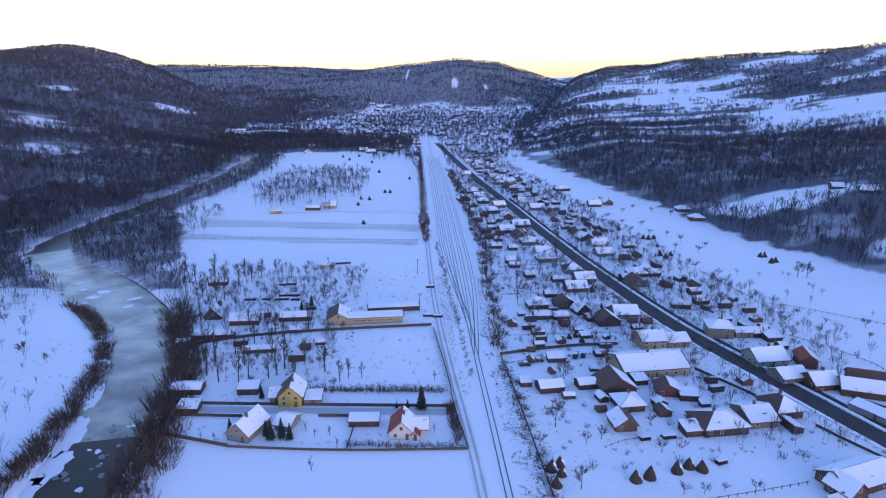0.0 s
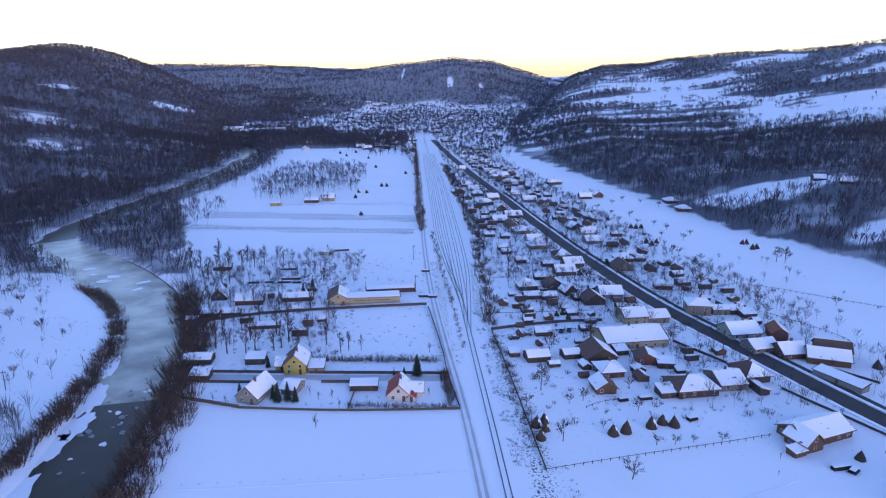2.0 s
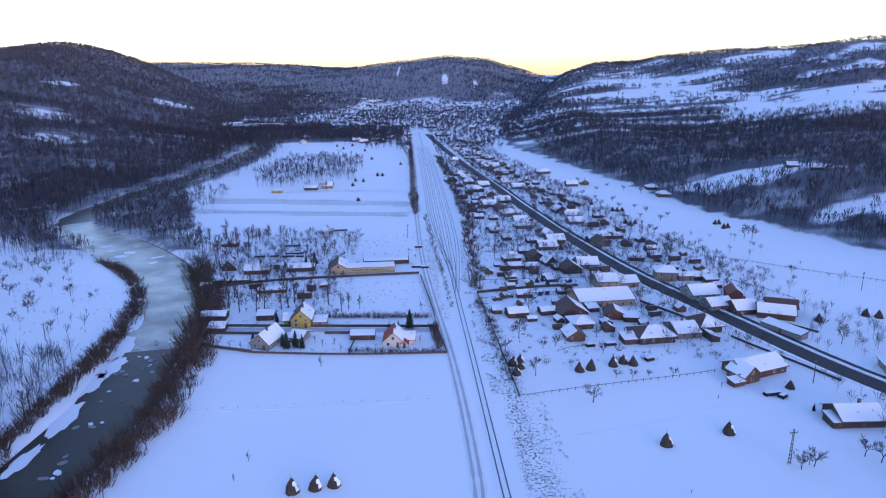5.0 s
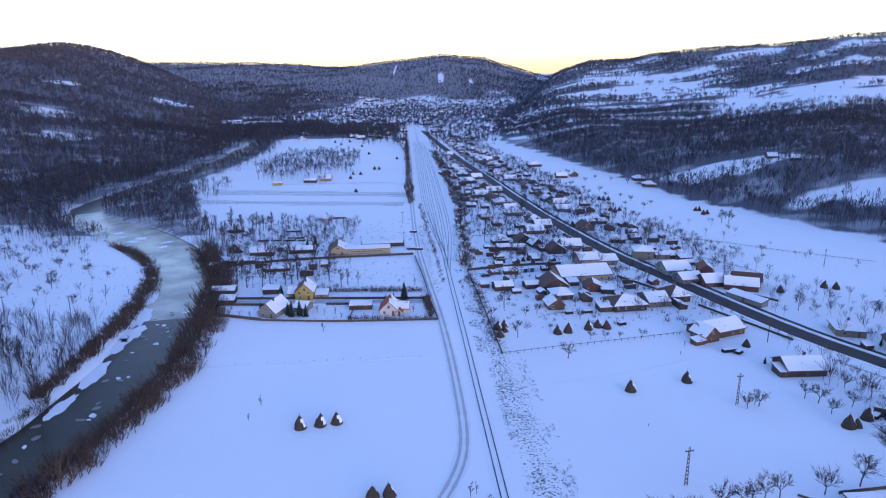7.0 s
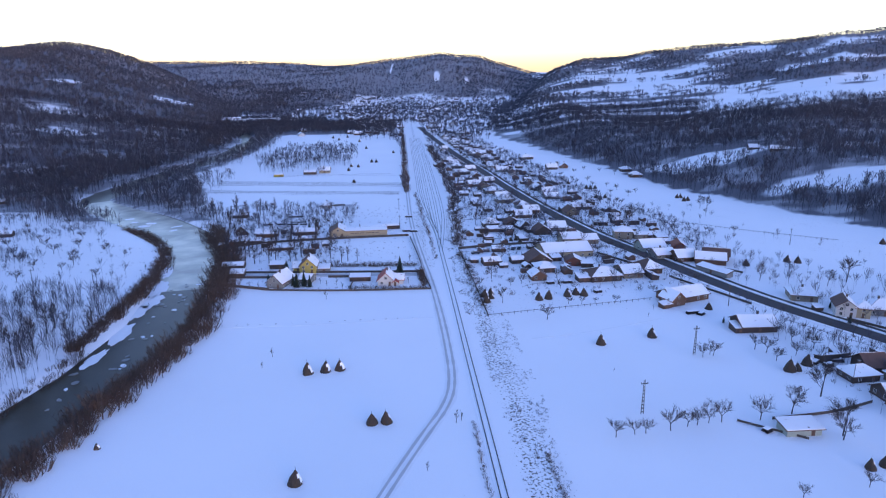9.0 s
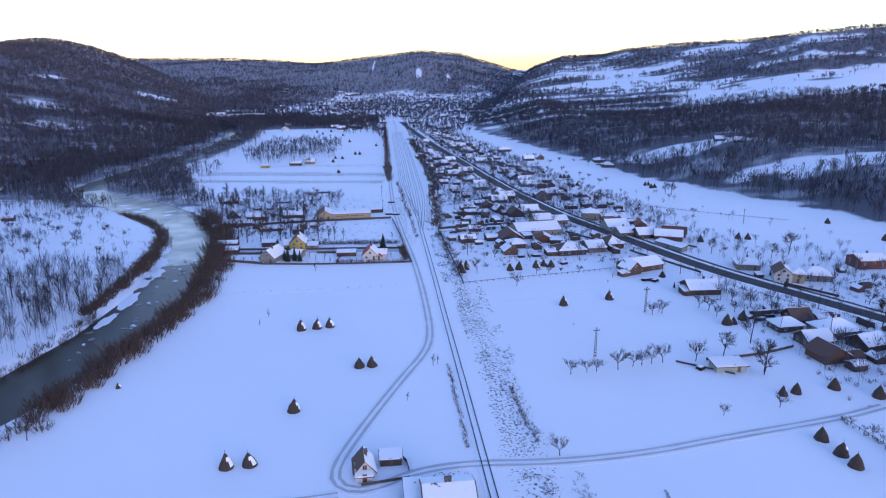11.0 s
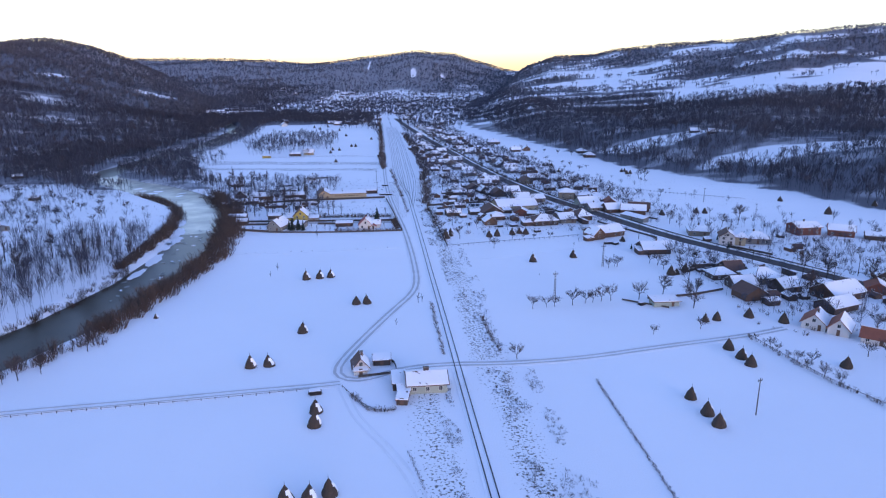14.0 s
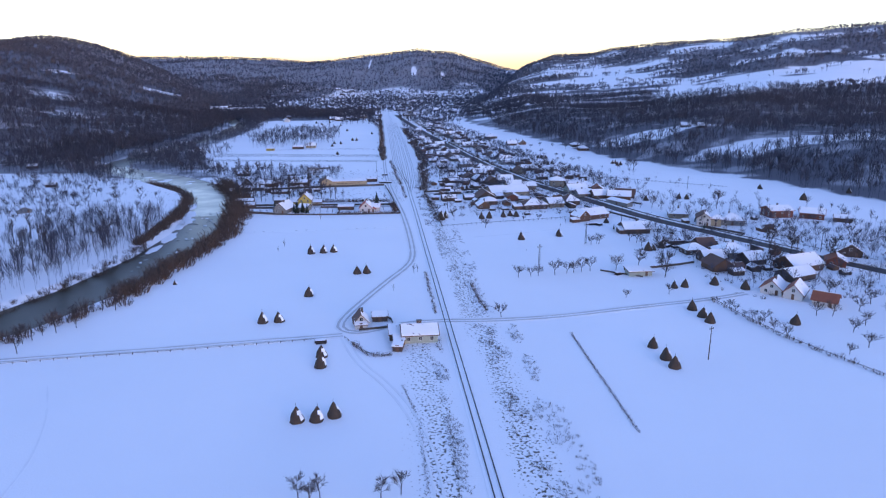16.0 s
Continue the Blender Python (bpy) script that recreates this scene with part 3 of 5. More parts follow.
plant(SAPLING, along([(-110, -20), (-92, 6), (-82, 32), (-74, 70), (-69, 105), (-71, 140)], 3.4, 3.0, 24), 1.2, 2.0, 21, "riverside brush")
thicket("riverside_brush", "dense brown brushwood along the river bank", BUSH, along([(-104, 100), (-106, 141.9), (-107.7, 165), (-112.7, 192), (-118.1, 215.3), (-131, 241.6), (-146, 262), (-162, 278)], 0.5, 2.4, 25), 1.2, 2.3, 22)
# hedges and rough growth
thicket("hedge", "leafless clipped hedge in the snow", BUSH, along([(-42, 192.5), (-20, 192.8), (-0.2, 193)], 0.8, 0.5, 26), 1.1, 1.5, 23)
thicket("hedge", "leafless clipped hedge in the snow", BUSH, along([(-25.2, 160.8), (-8, 160.2), (5.2, 160.4)], 0.9, 0.5, 27), 0.7, 1.1, 24)
thicket("hedge", "leafless clipped hedge in the snow", BUSH, along([(4.6, 163), (3.8, 172), (2.2, 184)], 0.8, 0.7, 28), 1.0, 1.6, 25)
thicket("brush_row", "scrubby bushes along a field boundary", BUSH, along([(110.3, 20), (112.3, 9), (114.7, -3), (118, -14), (126, -32), (134, -50)], 2.2, 0.7, 29), 0.5, 1.0, 26)
plant(FRUIT, along([(111, 18), (113.6, 8), (115.5, -2)], 3.2, 0.8, 30), 0.5, 0.75, 27, "boundary growth")
thicket("brush_row", "dry brush beside the railway", BUSH, along([(17.6, 55), (18, 39.5), (19.2, 24.8), (19.5, 12)], 0.9, 0.35, 31), 0.35, 0.6, 28)
thicket("brush_row", "dry brush beside the railway", BUSH, along([(33.3, 41), (33.9, 25.3), (35.8, 14.4)], 0.7, 0.3, 32), 0.3, 0.6, 29)
thicket("brush_row", "dry brush beside the railway", BUSH, along([(6, 258), (3, 300), (0, 345), (-4, 400)], 2.2, 1.0, 33), 0.6, 1.0, 30)
thicket("brush_row", "dry brush beside the railway", BUSH, along([(9.5, 205), (8.5, 225), (6, 258)], 2.4, 0.8, 34), 0.5, 0.9, 31)
thicket("hedge", "leafless clipped hedge in the snow", BUSH, along([(-4, -11.2), (-1, -16), (1.8, -19), (6.2, -18.3)], 0.8, 0.3, 35), 0.5, 0.75, 32)
thicket("brush_row", "dark tangled growth between the tracks and gardens", BUSH, along([(21.5, 228), (22.5, 262), (23.5, 320), (24, 400), (20, 490), (14, 600), (6, 720)], 1.7, 3.2, 38), 1.0, 2.2, 37)
thicket("brush_row", "dark growth along the old station boundary", BUSH, along([(-10, 405), (-14, 480), (-20.5, 620), (-28, 790)], 2.4, 1.8, 39), 1.0, 2.2, 38)
thicket("brush_row", "scrub along the garden boundary by the rails", BUSH, along([(22, 214), (24, 180), (26.5, 140)], 1.5, 2.2, 40), 0.5, 1.3, 39)
thicket("brush_row", "hedges and canes along the village road", BUSH, along([(118, 196), (106, 236), (97, 274), (86, 336), (71, 452), (56, 556), (36, 684)], 2.6, 3.0, 41), 0.7, 1.6, 40)
thicket("brush_row", "hedges and canes along the village road", BUSH, along([(88, 236), (80, 270), (70, 334), (55, 450), (40, 555), (20, 683)], 2.6, 3.5, 42), 0.7, 1.6, 41)
g2 = random.Random(91)
thicket("garden_brush", "dark brush and canes among the village gardens", BUSH, [(g2.uniform(24, 120), g2.uniform(150, 330), g2.uniform(.4, 1)) for _ in range(420)], 0.6, 1.2, 33)
thicket("garden_brush", "dark brush along the plots by the river", BUSH, [(g2.uniform(-86, -34), g2.uniform(196, 300), g2.uniform(.4, 1)) for _ in range(300)], 0.6, 1.2, 34)
thicket("riverside_brush", "low brown brush along the far river bank", BUSH, along([(-135, -10), (-118, 20), (-110, 45), (-103, 75), (-101, 100)], 0.9, 2.2, 37), 0.8, 1.6, 36)
thicket("garden_brush", "dark brush between the orchard and the yards", BUSH, [(g2.uniform(118, 215), g2.uniform(18, 118), g2.uniform(.4, 1)) for _ in range(300)], 0.6, 1.2, 35)
drop_model(*FRUIT, *TALL, *BROAD, *SAPLING, *FIR)



# ---- railway ----
SLUSH = plain("packed_snow", (0.47, 0.47, 0.48), 0.7, 0.3, 0.6, 0.4, dark=0.7)
TRODDEN = plain("trodden_snow", (0.79, 0.80, 0.82), 0.75, 0.15, 0.6, 0.4, dark=0.85)


def shifted(line, off):
    out = []
    for i, p in enumerate(line):
        a, b = line[max(0, i - 1)], line[min(len(line) - 1, i + 1)]
        n = math.hypot(b[0] - a[0], b[1] - a[1])
        out.append((p[0] + off * (b[1] - a[1]) / n, p[1] - off * (b[0] - a[0]) / n))
    return out


def track(line, label):
    root = new("railway_track")
    for k in (-0.755, 0.755):
        strip("rail", shifted(line, k), 0.1, STEEL, lift=0.24, thick=0.2, step=6, parent=root)
    strip("ballast_bed", line, 1.7, SNOW, lift=0.09, thick=0.3, step=6, parent=root, wander=0.15)
    return tagged(root, label, "railway track", "railway tracks", "structure")


MAIN = [(RAIL_X(y), y) for y in (-260, -100, 0, 100, 200)] + [(10.9, 247), (9.0, 290), (5.8, 380), (2, 480), (-3, 600), (-13.5, 820), (-24, 1050)]
track(MAIN, "single railway track of dark steel rails in snow")
for line in ([(11.6, 232), (12.3, 262), (11.5, 310), (9.6, 385), (6, 480), (1, 600), (-10.5, 820)],
             [(12.3, 222), (14.0, 262), (15.3, 315), (13.0, 400), (10, 480), (4.7, 600), (-7.5, 820)],
             [(10.5, 255), (8.0, 285), (2.6, 375), (-1.5, 480), (-6.5, 600), (-16.5, 820)],
             [(9.6, 270), (6.0, 305), (-0.6, 380), (-4.4, 480), (-10, 600), (-19.5, 820)]):
    track(line, "station siding of dark rails running through snow")

# ---- roads ----
ROAD = [(330, -150), (250, -45), (190, 45), (169, 76), (149, 112), (127, 150), (109, 204), (98, 236), (90, 270), (79.5, 334), (64, 450), (48.7, 555), (29, 683), (10, 830), (-10, 1000)]
road = tagged(strip("road", ROAD, 4.0, ASPHALT, lift=0.14, thick=0.3), "dark wet asphalt road between banks of snow", "road", kind="structure")
for off in (-4.7, 4.7):
    tagged(strip("snow_bank", shifted(ROAD, off), 0.6, SNOW, lift=0.45, thick=0.6, wander=0.5), "ploughed bank of snow beside the road", "snow bank", kind="structure")
tagged(strip("pavement", shifted(ROAD[3:12], 7.2), 1.0, ASPHALT, lift=0.08, thick=0.2, wander=0.2), "trodden dark footway beside the road", "pavement", kind="structure")


def lane(line, half=0.36, gauge=0.85, label="snowy farm track with two wheel ruts", mat=SLUSH, bed=True):
    root = new("farm_track")
    if bed:
        strip("bed", line, 1.9, TRODDEN, lift=0.05, thick=0.12, step=3, parent=root, wander=0.25)
    for k in (-gauge, gauge):
        strip("rut", shifted(line, k), half, mat, lift=0.115, thick=0.14, step=3, parent=root, wander=0.5)
    return tagged(root, label, "track", "farm tracks", "structure")


lane([(-30, 900), (-15, 560), (-10.8, 425), (-6.4, 330), (-2.2, 262), (3.2, 206), (7.4, 168), (10.0, 138), (12.1, 108), (13.3, 80), (11.5, 65), (4.8, 48), (-3.6, 24), (-8.6, 8), (-9, 1), (-5.5, -2.6), (-0.6, -2.2), (7.3, 3.4), (19.2, 6.2), (37.9, 5.8), (59.2, 8.5), (78.4, 13.5), (110.7, 20.8), (124.7, 25.9)])
lane([(-110, -19), (-94.8, -16.6), (-74.9, -13.2), (-53.6, -10.7), (-34.6, -7.9), (-14.7, -5.4), (-7.5, -4)], 0.25)
lane([(-7, -6), (-2, -22), (6, -35), (12, -50), (16.5, -70), (17, -100), (17, -140)], 0.25, label="faint snowed-over farm track", mat=TRODDEN, bed=False)
lane([(-83.5, 180.4), (-41.6, 179.6), (3.8, 179.6)], 0.9, 0.9, "grey lane between the gardens", bed=False)
lane([(95, 226), (80, 222), (60, 226)], 0.4, bed=False)
for line in ([(-75, -32), (-66, -50), (-60, -72), (-62, -110)], [(-79, 120), (-50, 121), (-20, 124), (8, 128)], [(88, 125), (60, 113), (40, 108)]):
    tagged(strip("footpath", line, 0.22, TRODDEN, lift=0.05, thick=0.1, step=2, wander=0.9), "faint line of footprints across the snow", "footpath", kind="structure")

# ---- river: dark water under a partly frozen top ----
rng = random.Random(5)


def river_ice_material():
    """Thin dark ice with pale snow-dusted patches."""
    m, n, l, b = material("river_ice_sheet")
    co, big, fine = n.new("ShaderNodeTexCoord"), n.new("ShaderNodeTexNoise"), n.new("ShaderNodeTexNoise")
    big.inputs["Scale"].default_value, big.inputs["Detail"].default_value = 0.07, 6
    fine.inputs["Scale"].default_value = 0.8
    ramp = n.new("ShaderNodeValToRGB")
    ramp.color_ramp.elements[0].position, ramp.color_ramp.elements[0].color = 0.36, (0.13, 0.12, 0.085, 1)
    ramp.color_ramp.elements[1].position, ramp.color_ramp.elements[1].color = 0.66, (0.46, 0.43, 0.33, 1)
    for t in (big, fine):
        l.new(co.outputs["Object"], t.inputs["Vector"])
    l.new(big.outputs["Fac"], ramp.inputs[0])
    l.new(ramp.outputs[0], b.inputs["Base Color"])
    b.inputs["Roughness"].default_value, b.inputs["Specular IOR Level"].default_value = 0.3, 0.35
    return m


RIVER_ICE = river_ice_material()


def level_band(name, line, half, z, mat, label, cat):
    pts = resample(line, 5)
    verts, faces = [], []
    for i, p in enumerate(pts):
        a, b = pts[max(0, i - 1)], pts[min(len(pts) - 1, i + 1)]
        n = math.hypot(b[0] - a[0], b[1] - a[1]) or 1
        nx, ny = (b[1] - a[1]) / n, -(b[0] - a[0]) / n
        zz = z + float(-6.0 * smooth((p[1] - 170) / 300))
        verts += [(p[0] - half * nx, p[1] - half * ny, zz), (p[0] + half * nx, p[1] + half * ny, zz)]
    faces = [(2 * i, 2 * i + 1, 2 * i + 3, 2 * i + 2) for i in range(len(pts) - 1)]
    return tagged(mesh_object(name, verts, faces, [mat]), label, cat, kind="structure")


level_band("river", RIVER, 17, -1.5, WATER, "dark slow river between snowy banks", "river")


def floe(x, y, r, seed, squash=1.0, turn=0.0, mat=ICE, z=-1.46, name="ice_floe", label="flat grey floe of river ice", detail=14):
    g = random.Random(seed)
    zz = z + float(-6.0 * smooth((y - 170) / 300))
    c, s = math.cos(turn), math.sin(turn)
    top = []
    for k in range(detail):
        a = k * 6.283 / detail
        q = r * g.uniform(0.72, 1.15)
        u, v = math.cos(a) * q, math.sin(a) * q * squash
        top.append((x + u * c - v * s, y + u * s + v * c, zz + 0.08))
    low = [(p[0], p[1], zz - 0.06) for p in top]
    n = len(top)
    f = [tuple(range(n))] + [(k, n + k, n + (k + 1) % n, (k + 1) % n) for k in range(n)]
    return tagged(mesh_object(name, top + low, f, [mat]), label, "ice", "river ice")


# the long frozen reach and the broken ice below it
level_band("river_ice", [p for p in RIVER if 160 < p[1] < 390], 16, -1.46, RIVER_ICE, "patchy grey-green ice over the river", "ice")
for i in range(42):
    u = rng.random()
    y = 62 + 112 * u ** 0.7
    cx = float(np.interp(y, [45, 85, 125, 165], [-98, -90, -88, -94]))
    floe(cx + rng.uniform(-8, 6), y, rng.uniform(0.4, 1.5), 200 + i, rng.uniform(.5, .9), rng.uniform(0, 3), mat=ICE if i % 3 else SNOW, z=-1.42, detail=8)
for i, (x, y, r, q, t) in enumerate([(-101, 140, 9, .35, 1.6), (-100, 152, 9, .35, 1.6), (-104, 168, 11, .35, 1.75), (-110, 190, 10, .33, 1.8), (-118, 212, 9, .35, 1.85), (-97.5, 118, 10, .3, 1.6), (-97, 98, 8, .25, 1.5), (-128, 236, 8, .4, 2)]):
    floe(x, y, r, 90 + i, q, t, mat=SNOW, z=-1.40, name="snow_shelf", label="snow-covered ice shelf along the bank", detail=22)
for i in range(16):
    floe(-150 - rng.uniform(-22, 30), 292 + rng.uniform(-16, 24), rng.uniform(1.5, 4), 300 + i, .7, rng.uniform(0, 3), mat=SNOW, z=-1.38, detail=10)

# ---- building materials ----
WALLS = {
    "cream": (plain("cream_render", (0.38, 0.31, 0.20), 0.9, 0.2, 1, 0.2), "cream rendered"),
    "beige": (plain("beige_render", (0.24, 0.20, 0.15), 0.9, 0.2, 1, 0.2), "beige rendered"),
    "yellow": (plain("yellow_render", (0.42, 0.33, 0.08), 0.9, 0.15, 1, 0.2), "yellow rendered"),
    "grey": (plain("grey_render", (0.22, 0.22, 0.21), 0.9, 0.2, 1, 0.2), "grey rendered"),
    "white": (plain("whitewash", (0.52, 0.51, 0.49), 0.9, 0.15, 1, 0.2, dark=0.8), "whitewashed"),
    "green": (plain("pale_green_render", (0.32, 0.36, 0.31), 0.9, 0.2, 1, 0.2), "pale green rendered"),
    "wood": (plain("weathered_boards", (0.06, 0.042, 0.035), 0.85, 0.4, 2, 0.3), "dark timber"),
    "brown": (plain("brown_boards", (0.11, 0.06, 0.038), 0.85, 0.4, 2, 0.3), "brown timber"),
    "brick": (plain("bare_brick", (0.16, 0.06, 0.042), 0.9, 0.3, 3, 0.3), "bare brick"),
}


def roof_snow_material():
    """Settled snow, thawed through to the tiles in places."""
    m, n, l, b = material("roof_snow")
    co, big, info = n.new("ShaderNodeTexCoord"), n.new("ShaderNodeTexNoise"), n.new("ShaderNodeObjectInfo")
    add = n.new("ShaderNodeVectorMath")
    add.operation = "MULTIPLY_ADD"
    add.inputs[1].default_value = (1, 1, 1)
    wide = n.new("ShaderNodeMath")
    wide.operation = "MULTIPLY"
    wide.inputs[1].default_value = 90.0
    l.new(info.outputs["Random"], wide.inputs[0])
    l.new(co.outputs["Object"], add.inputs[0])
    l.new(wide.outputs[0], add.inputs[2])
    big.inputs["Scale"].default_value, big.inputs["Detail"].default_value = 0.6, 6
    l.new(add.outputs[0], big.inputs["Vector"])
    ramp = n.new("ShaderNodeValToRGB")
    ramp.color_ramp.elements[0].position, ramp.color_ramp.elements[0].color = 0.27, (0.10, 0.07, 0.06, 1)
    ramp.color_ramp.elements[1].position, ramp.color_ramp.elements[1].color = 0.33, (0.84, 0.85, 0.87, 1)
    l.new(big.outputs["Fac"], ramp.inputs[0])
    l.new(ramp.outputs[0], b.inputs["Base Color"])
    b.inputs["Roughness"].default_value = 0.85
    return m


ROOF_SNOW = roof_snow_material()
TILE = plain("old_roof_tiles", (0.11, 0.062, 0.048), 0.85, 0.5, 2, 0.3)
RED_TILE = plain("red_roof_tiles", (0.30, 0.05, 0.035), 0.8, 0.3, 2, 0.3)
BRICK_TILE = plain("orange_roof_tiles", (0.24, 0.08, 0.045), 0.85, 0.35, 2, 0.3)
GLASS = plain("dark_pane", (0.02, 0.025, 0.03), 0.1, 0.3, 1, 0.0)
FRAME = plain("white_paint", (0.62, 0.62, 0.6), 0.6, 0.1, 4, 0.1)
DOOR = plain("brown_door", (0.11, 0.06, 0.035), 0.6, 0.3, 4, 0.1)
SOOT = plain("sooty_brick", (0.10, 0.07, 0.06), 0.9, 0.4, 4, 0.2)
POST = plain("old_wood", (0.075, 0.06, 0.05), 0.9, 0.4, 4, 0.2)
CONCRETE = plain("weathered_concrete", (0.13, 0.13, 0.125), 0.9, 0.3, 3, 0.2)


def box_data(name, x0, y0, z0, x1, y1, z1, mat, bevel=0.0):
    bm = bmesh.new()
    bmesh.ops.create_cube(bm, size=1)
    for v in bm.verts:
        v.co = Vector((x0 + (v.co.x + .5) * (x1 - x0), y0 + (v.co.y + .5) * (y1 - y0), z0 + (v.co.z + .5) * (z1 - z0)))
    if bevel:
        bmesh.ops.bevel(bm, geom=bm.edges[:], offset=bevel, segments=1, affect="EDGES")
    me = bpy.data.meshes.new(name)
    bm.to_mesh(me)
    bm.free()
    me.materials.append(mat)
    return me


def part(name, me, parent, m=None, label=""):
    ob = new(name, me)
    ob.parent = parent
    if m is not None:
        ob.matrix_basis = m
    return tagged(ob, label) if label else ob


def slab(name, polys, low, high, mat, parent, shrink=0.0, label=""):
    """Sloping plates: each polygon given a thickness downwards."""
    verts, faces = [], []
    for p in polys:
        c = sum((Vector(q) for q in p), Vector()) / len(p)
        q = [Vector(v).lerp(c, shrink) for v in p]
        n, k = len(verts), len(q)
        verts += [(v.x, v.y, v.z + high) for v in q] + [(v.x, v.y, v.z + low) for v in q]
        faces += [tuple(range(n, n + k)), tuple(reversed(range(n + k, n + 2 * k)))]
        faces += [(n + i, n + k + i, n + k + (i + 1) % k, n + (i + 1) % k) for i in range(k)]
    ob = mesh_object(name, verts, faces, [mat], parent)
    return tagged(ob, label) if label else ob


def window_frame_data():
    bm = bmesh.new()
    for x0, x1, z0, z1 in ((-.5, -.42, -.6, .6), (.42, .5, -.6, .6), (-.42, .42, -.6, -.52), (-.42, .42, .52, .6), (-.03, .03, -.52, .52)):
        r = bmesh.ops.create_cube(bm, size=1)
        for v in r["verts"]:
            v.co = Vector((x0 + (v.co.x + .5) * (x1 - x0), -0.06 + (v.co.y + .5) * 0.08, z0 + (v.co.z + .5) * (z1 - z0)))
    me = bpy.data.meshes.new("window_frame")
    bm.to_mesh(me)
    bm.free()
    me.materials.append(FRAME)
    return me


WIN_FRAME = window_frame_data()
WIN_PANE = box_data("pane", -.42, -.03, -.52, .42, .0, .52, GLASS)
DOOR_LEAF = box_data("door", -.45, -.06, 0, .45, .02, 1.9, DOOR, 0.02)
CHIMNEY = box_data("chimney", -.32, -.32, -1.2, .32, .32, 1.1, SOOT, 0.03)
CHIMNEY_CAP = box_data("cap", -.4, -.4, 1.1, .4, .4, 1.24, CONCRETE, 0.02)


FOOTPRINTS = []


def house(name, label, x, y, rot, w, d, wall_h, roof_h, style="x", wall="wood", tile=TILE, bare="", chim=1, wins=True, door="front", over=0.6, cat="house", group="", kind=""):
    """A building with its front along local x; style x or y: ridge that way, hip, or shed (one slope)."""
    FOOTPRINTS.append((x, y, max(w, d) * 0.62))
    root = new(name)
    z = min(height(x + a, y + b) for a in (-w / 3, 0, w / 3) for b in (-d / 3, 0, d / 3))
    root.matrix_basis = pose(x, y, z, 0, 0, rot)
    X, Y, o = w / 2, d / 2, over
    e = wall_h * 0.77
    rise = roof_h * 0.85
    if style == "x":
        k = rise / Y
        v = [(-X, -Y, -.3), (X, -Y, -.3), (X, Y, -.3), (-X, Y, -.3), (-X, -Y, e), (X, -Y, e), (X, Y, e), (-X, Y, e), (-X, 0, e + rise - .1), (X, 0, e + rise - .1)]
        f = [(0, 1, 5, 4), (1, 2, 6, 9, 5), (2, 3, 7, 6), (3, 0, 4, 8, 7), (4, 5, 9, 8), (6, 7, 8, 9)]
        lo = e - o * k
        polys = {"F": [(-X - o, -Y - o, lo), (X + o, -Y - o, lo), (X + o, 0, e + rise), (-X - o, 0, e + rise)],
                 "B": [(X + o, Y + o, lo), (-X - o, Y + o, lo), (-X - o, 0, e + rise), (X + o, 0, e + rise)]}
    elif style == "y":
        k = rise / X
        v = [(-X, -Y, -.3), (X, -Y, -.3), (X, Y, -.3), (-X, Y, -.3), (-X, -Y, e), (X, -Y, e), (X, Y, e), (-X, Y, e), (0, -Y, e + rise - .1), (0, Y, e + rise - .1)]
        f = [(0, 1, 5, 8, 4), (1, 2, 6, 5), (2, 3, 7, 9, 6), (3, 0, 4, 7), (5, 6, 9, 8), (7, 4, 8, 9)]
        lo = e - o * k
        polys = {"L": [(-X - o, Y + o, lo), (-X - o, -Y - o, lo), (0, -Y - o, e + rise), (0, Y + o, e + rise)],
                 "R": [(X + o, -Y - o, lo), (X + o, Y + o, lo), (0, Y + o, e + rise), (0, -Y - o, e + rise)]}
    elif style == "hip":
        v = [(-X, -Y, -.3), (X, -Y, -.3), (X, Y, -.3), (-X, Y, -.3), (-X, -Y, e), (X, -Y, e), (X, Y, e), (-X, Y, e)]
        f = [(0, 1, 5, 4), (1, 2, 6, 5), (2, 3, 7, 6), (3, 0, 4, 7), (4, 5, 6, 7)]
        a, b = X + o, Y + o
        if X >= Y:
            r0, r1 = (-(X - Y) - 0.2, 0, e + rise), (X - Y + 0.2, 0, e + rise)
            polys = {"F": [(-a, -b, e), (a, -b, e), r1, r0], "B": [(a, b, e), (-a, b, e), r0, r1], "L": [(-a, b, e), (-a, -b, e), r0], "R": [(a, -b, e), (a, b, e), r1]}
        else:
            r0, r1 = (0, -(Y - X) - 0.2, e + rise), (0, Y - X + 0.2, e + rise)
            polys = {"F": [(-a, -b, e), (a, -b, e), r0], "B": [(a, b, e), (-a, b, e), r1], "L": [(-a, b, e), (-a, -b, e), r0, r1], "R": [(a, -b, e), (a, b, e), r1, r0]}
    else:
        v = [(-X, -Y, -.3), (X, -Y, -.3), (X, Y, -.3), (-X, Y, -.3), (-X, -Y, e), (X, -Y, e), (X, Y, e + rise), (-X, Y, e + rise)]
        f = [(0, 1, 5, 4), (1, 2, 6, 5), (2, 3, 7, 6), (3, 0, 4, 7), (4, 5, 6, 7)]
        k = rise / d
        polys = {"F": [(-X - o, -Y - o, e - o * k), (X + o, -Y - o, e - o * k), (X + o, Y + o, e + rise + o * k), (-X - o, Y + o, e + rise + o * k)]}
    mesh_object("wall", v, f, [WALLS[wall][0]], root)
    slab("roof", list(polys.values()), -0.02, 0.16, tile, root)
    white = [p for s, p in polys.items() if s not in bare]
    if white:
        slab("roof_snow", white, 0.165, 0.34, ROOF_SNOW, root, 0.04, "settled snow on the roof")
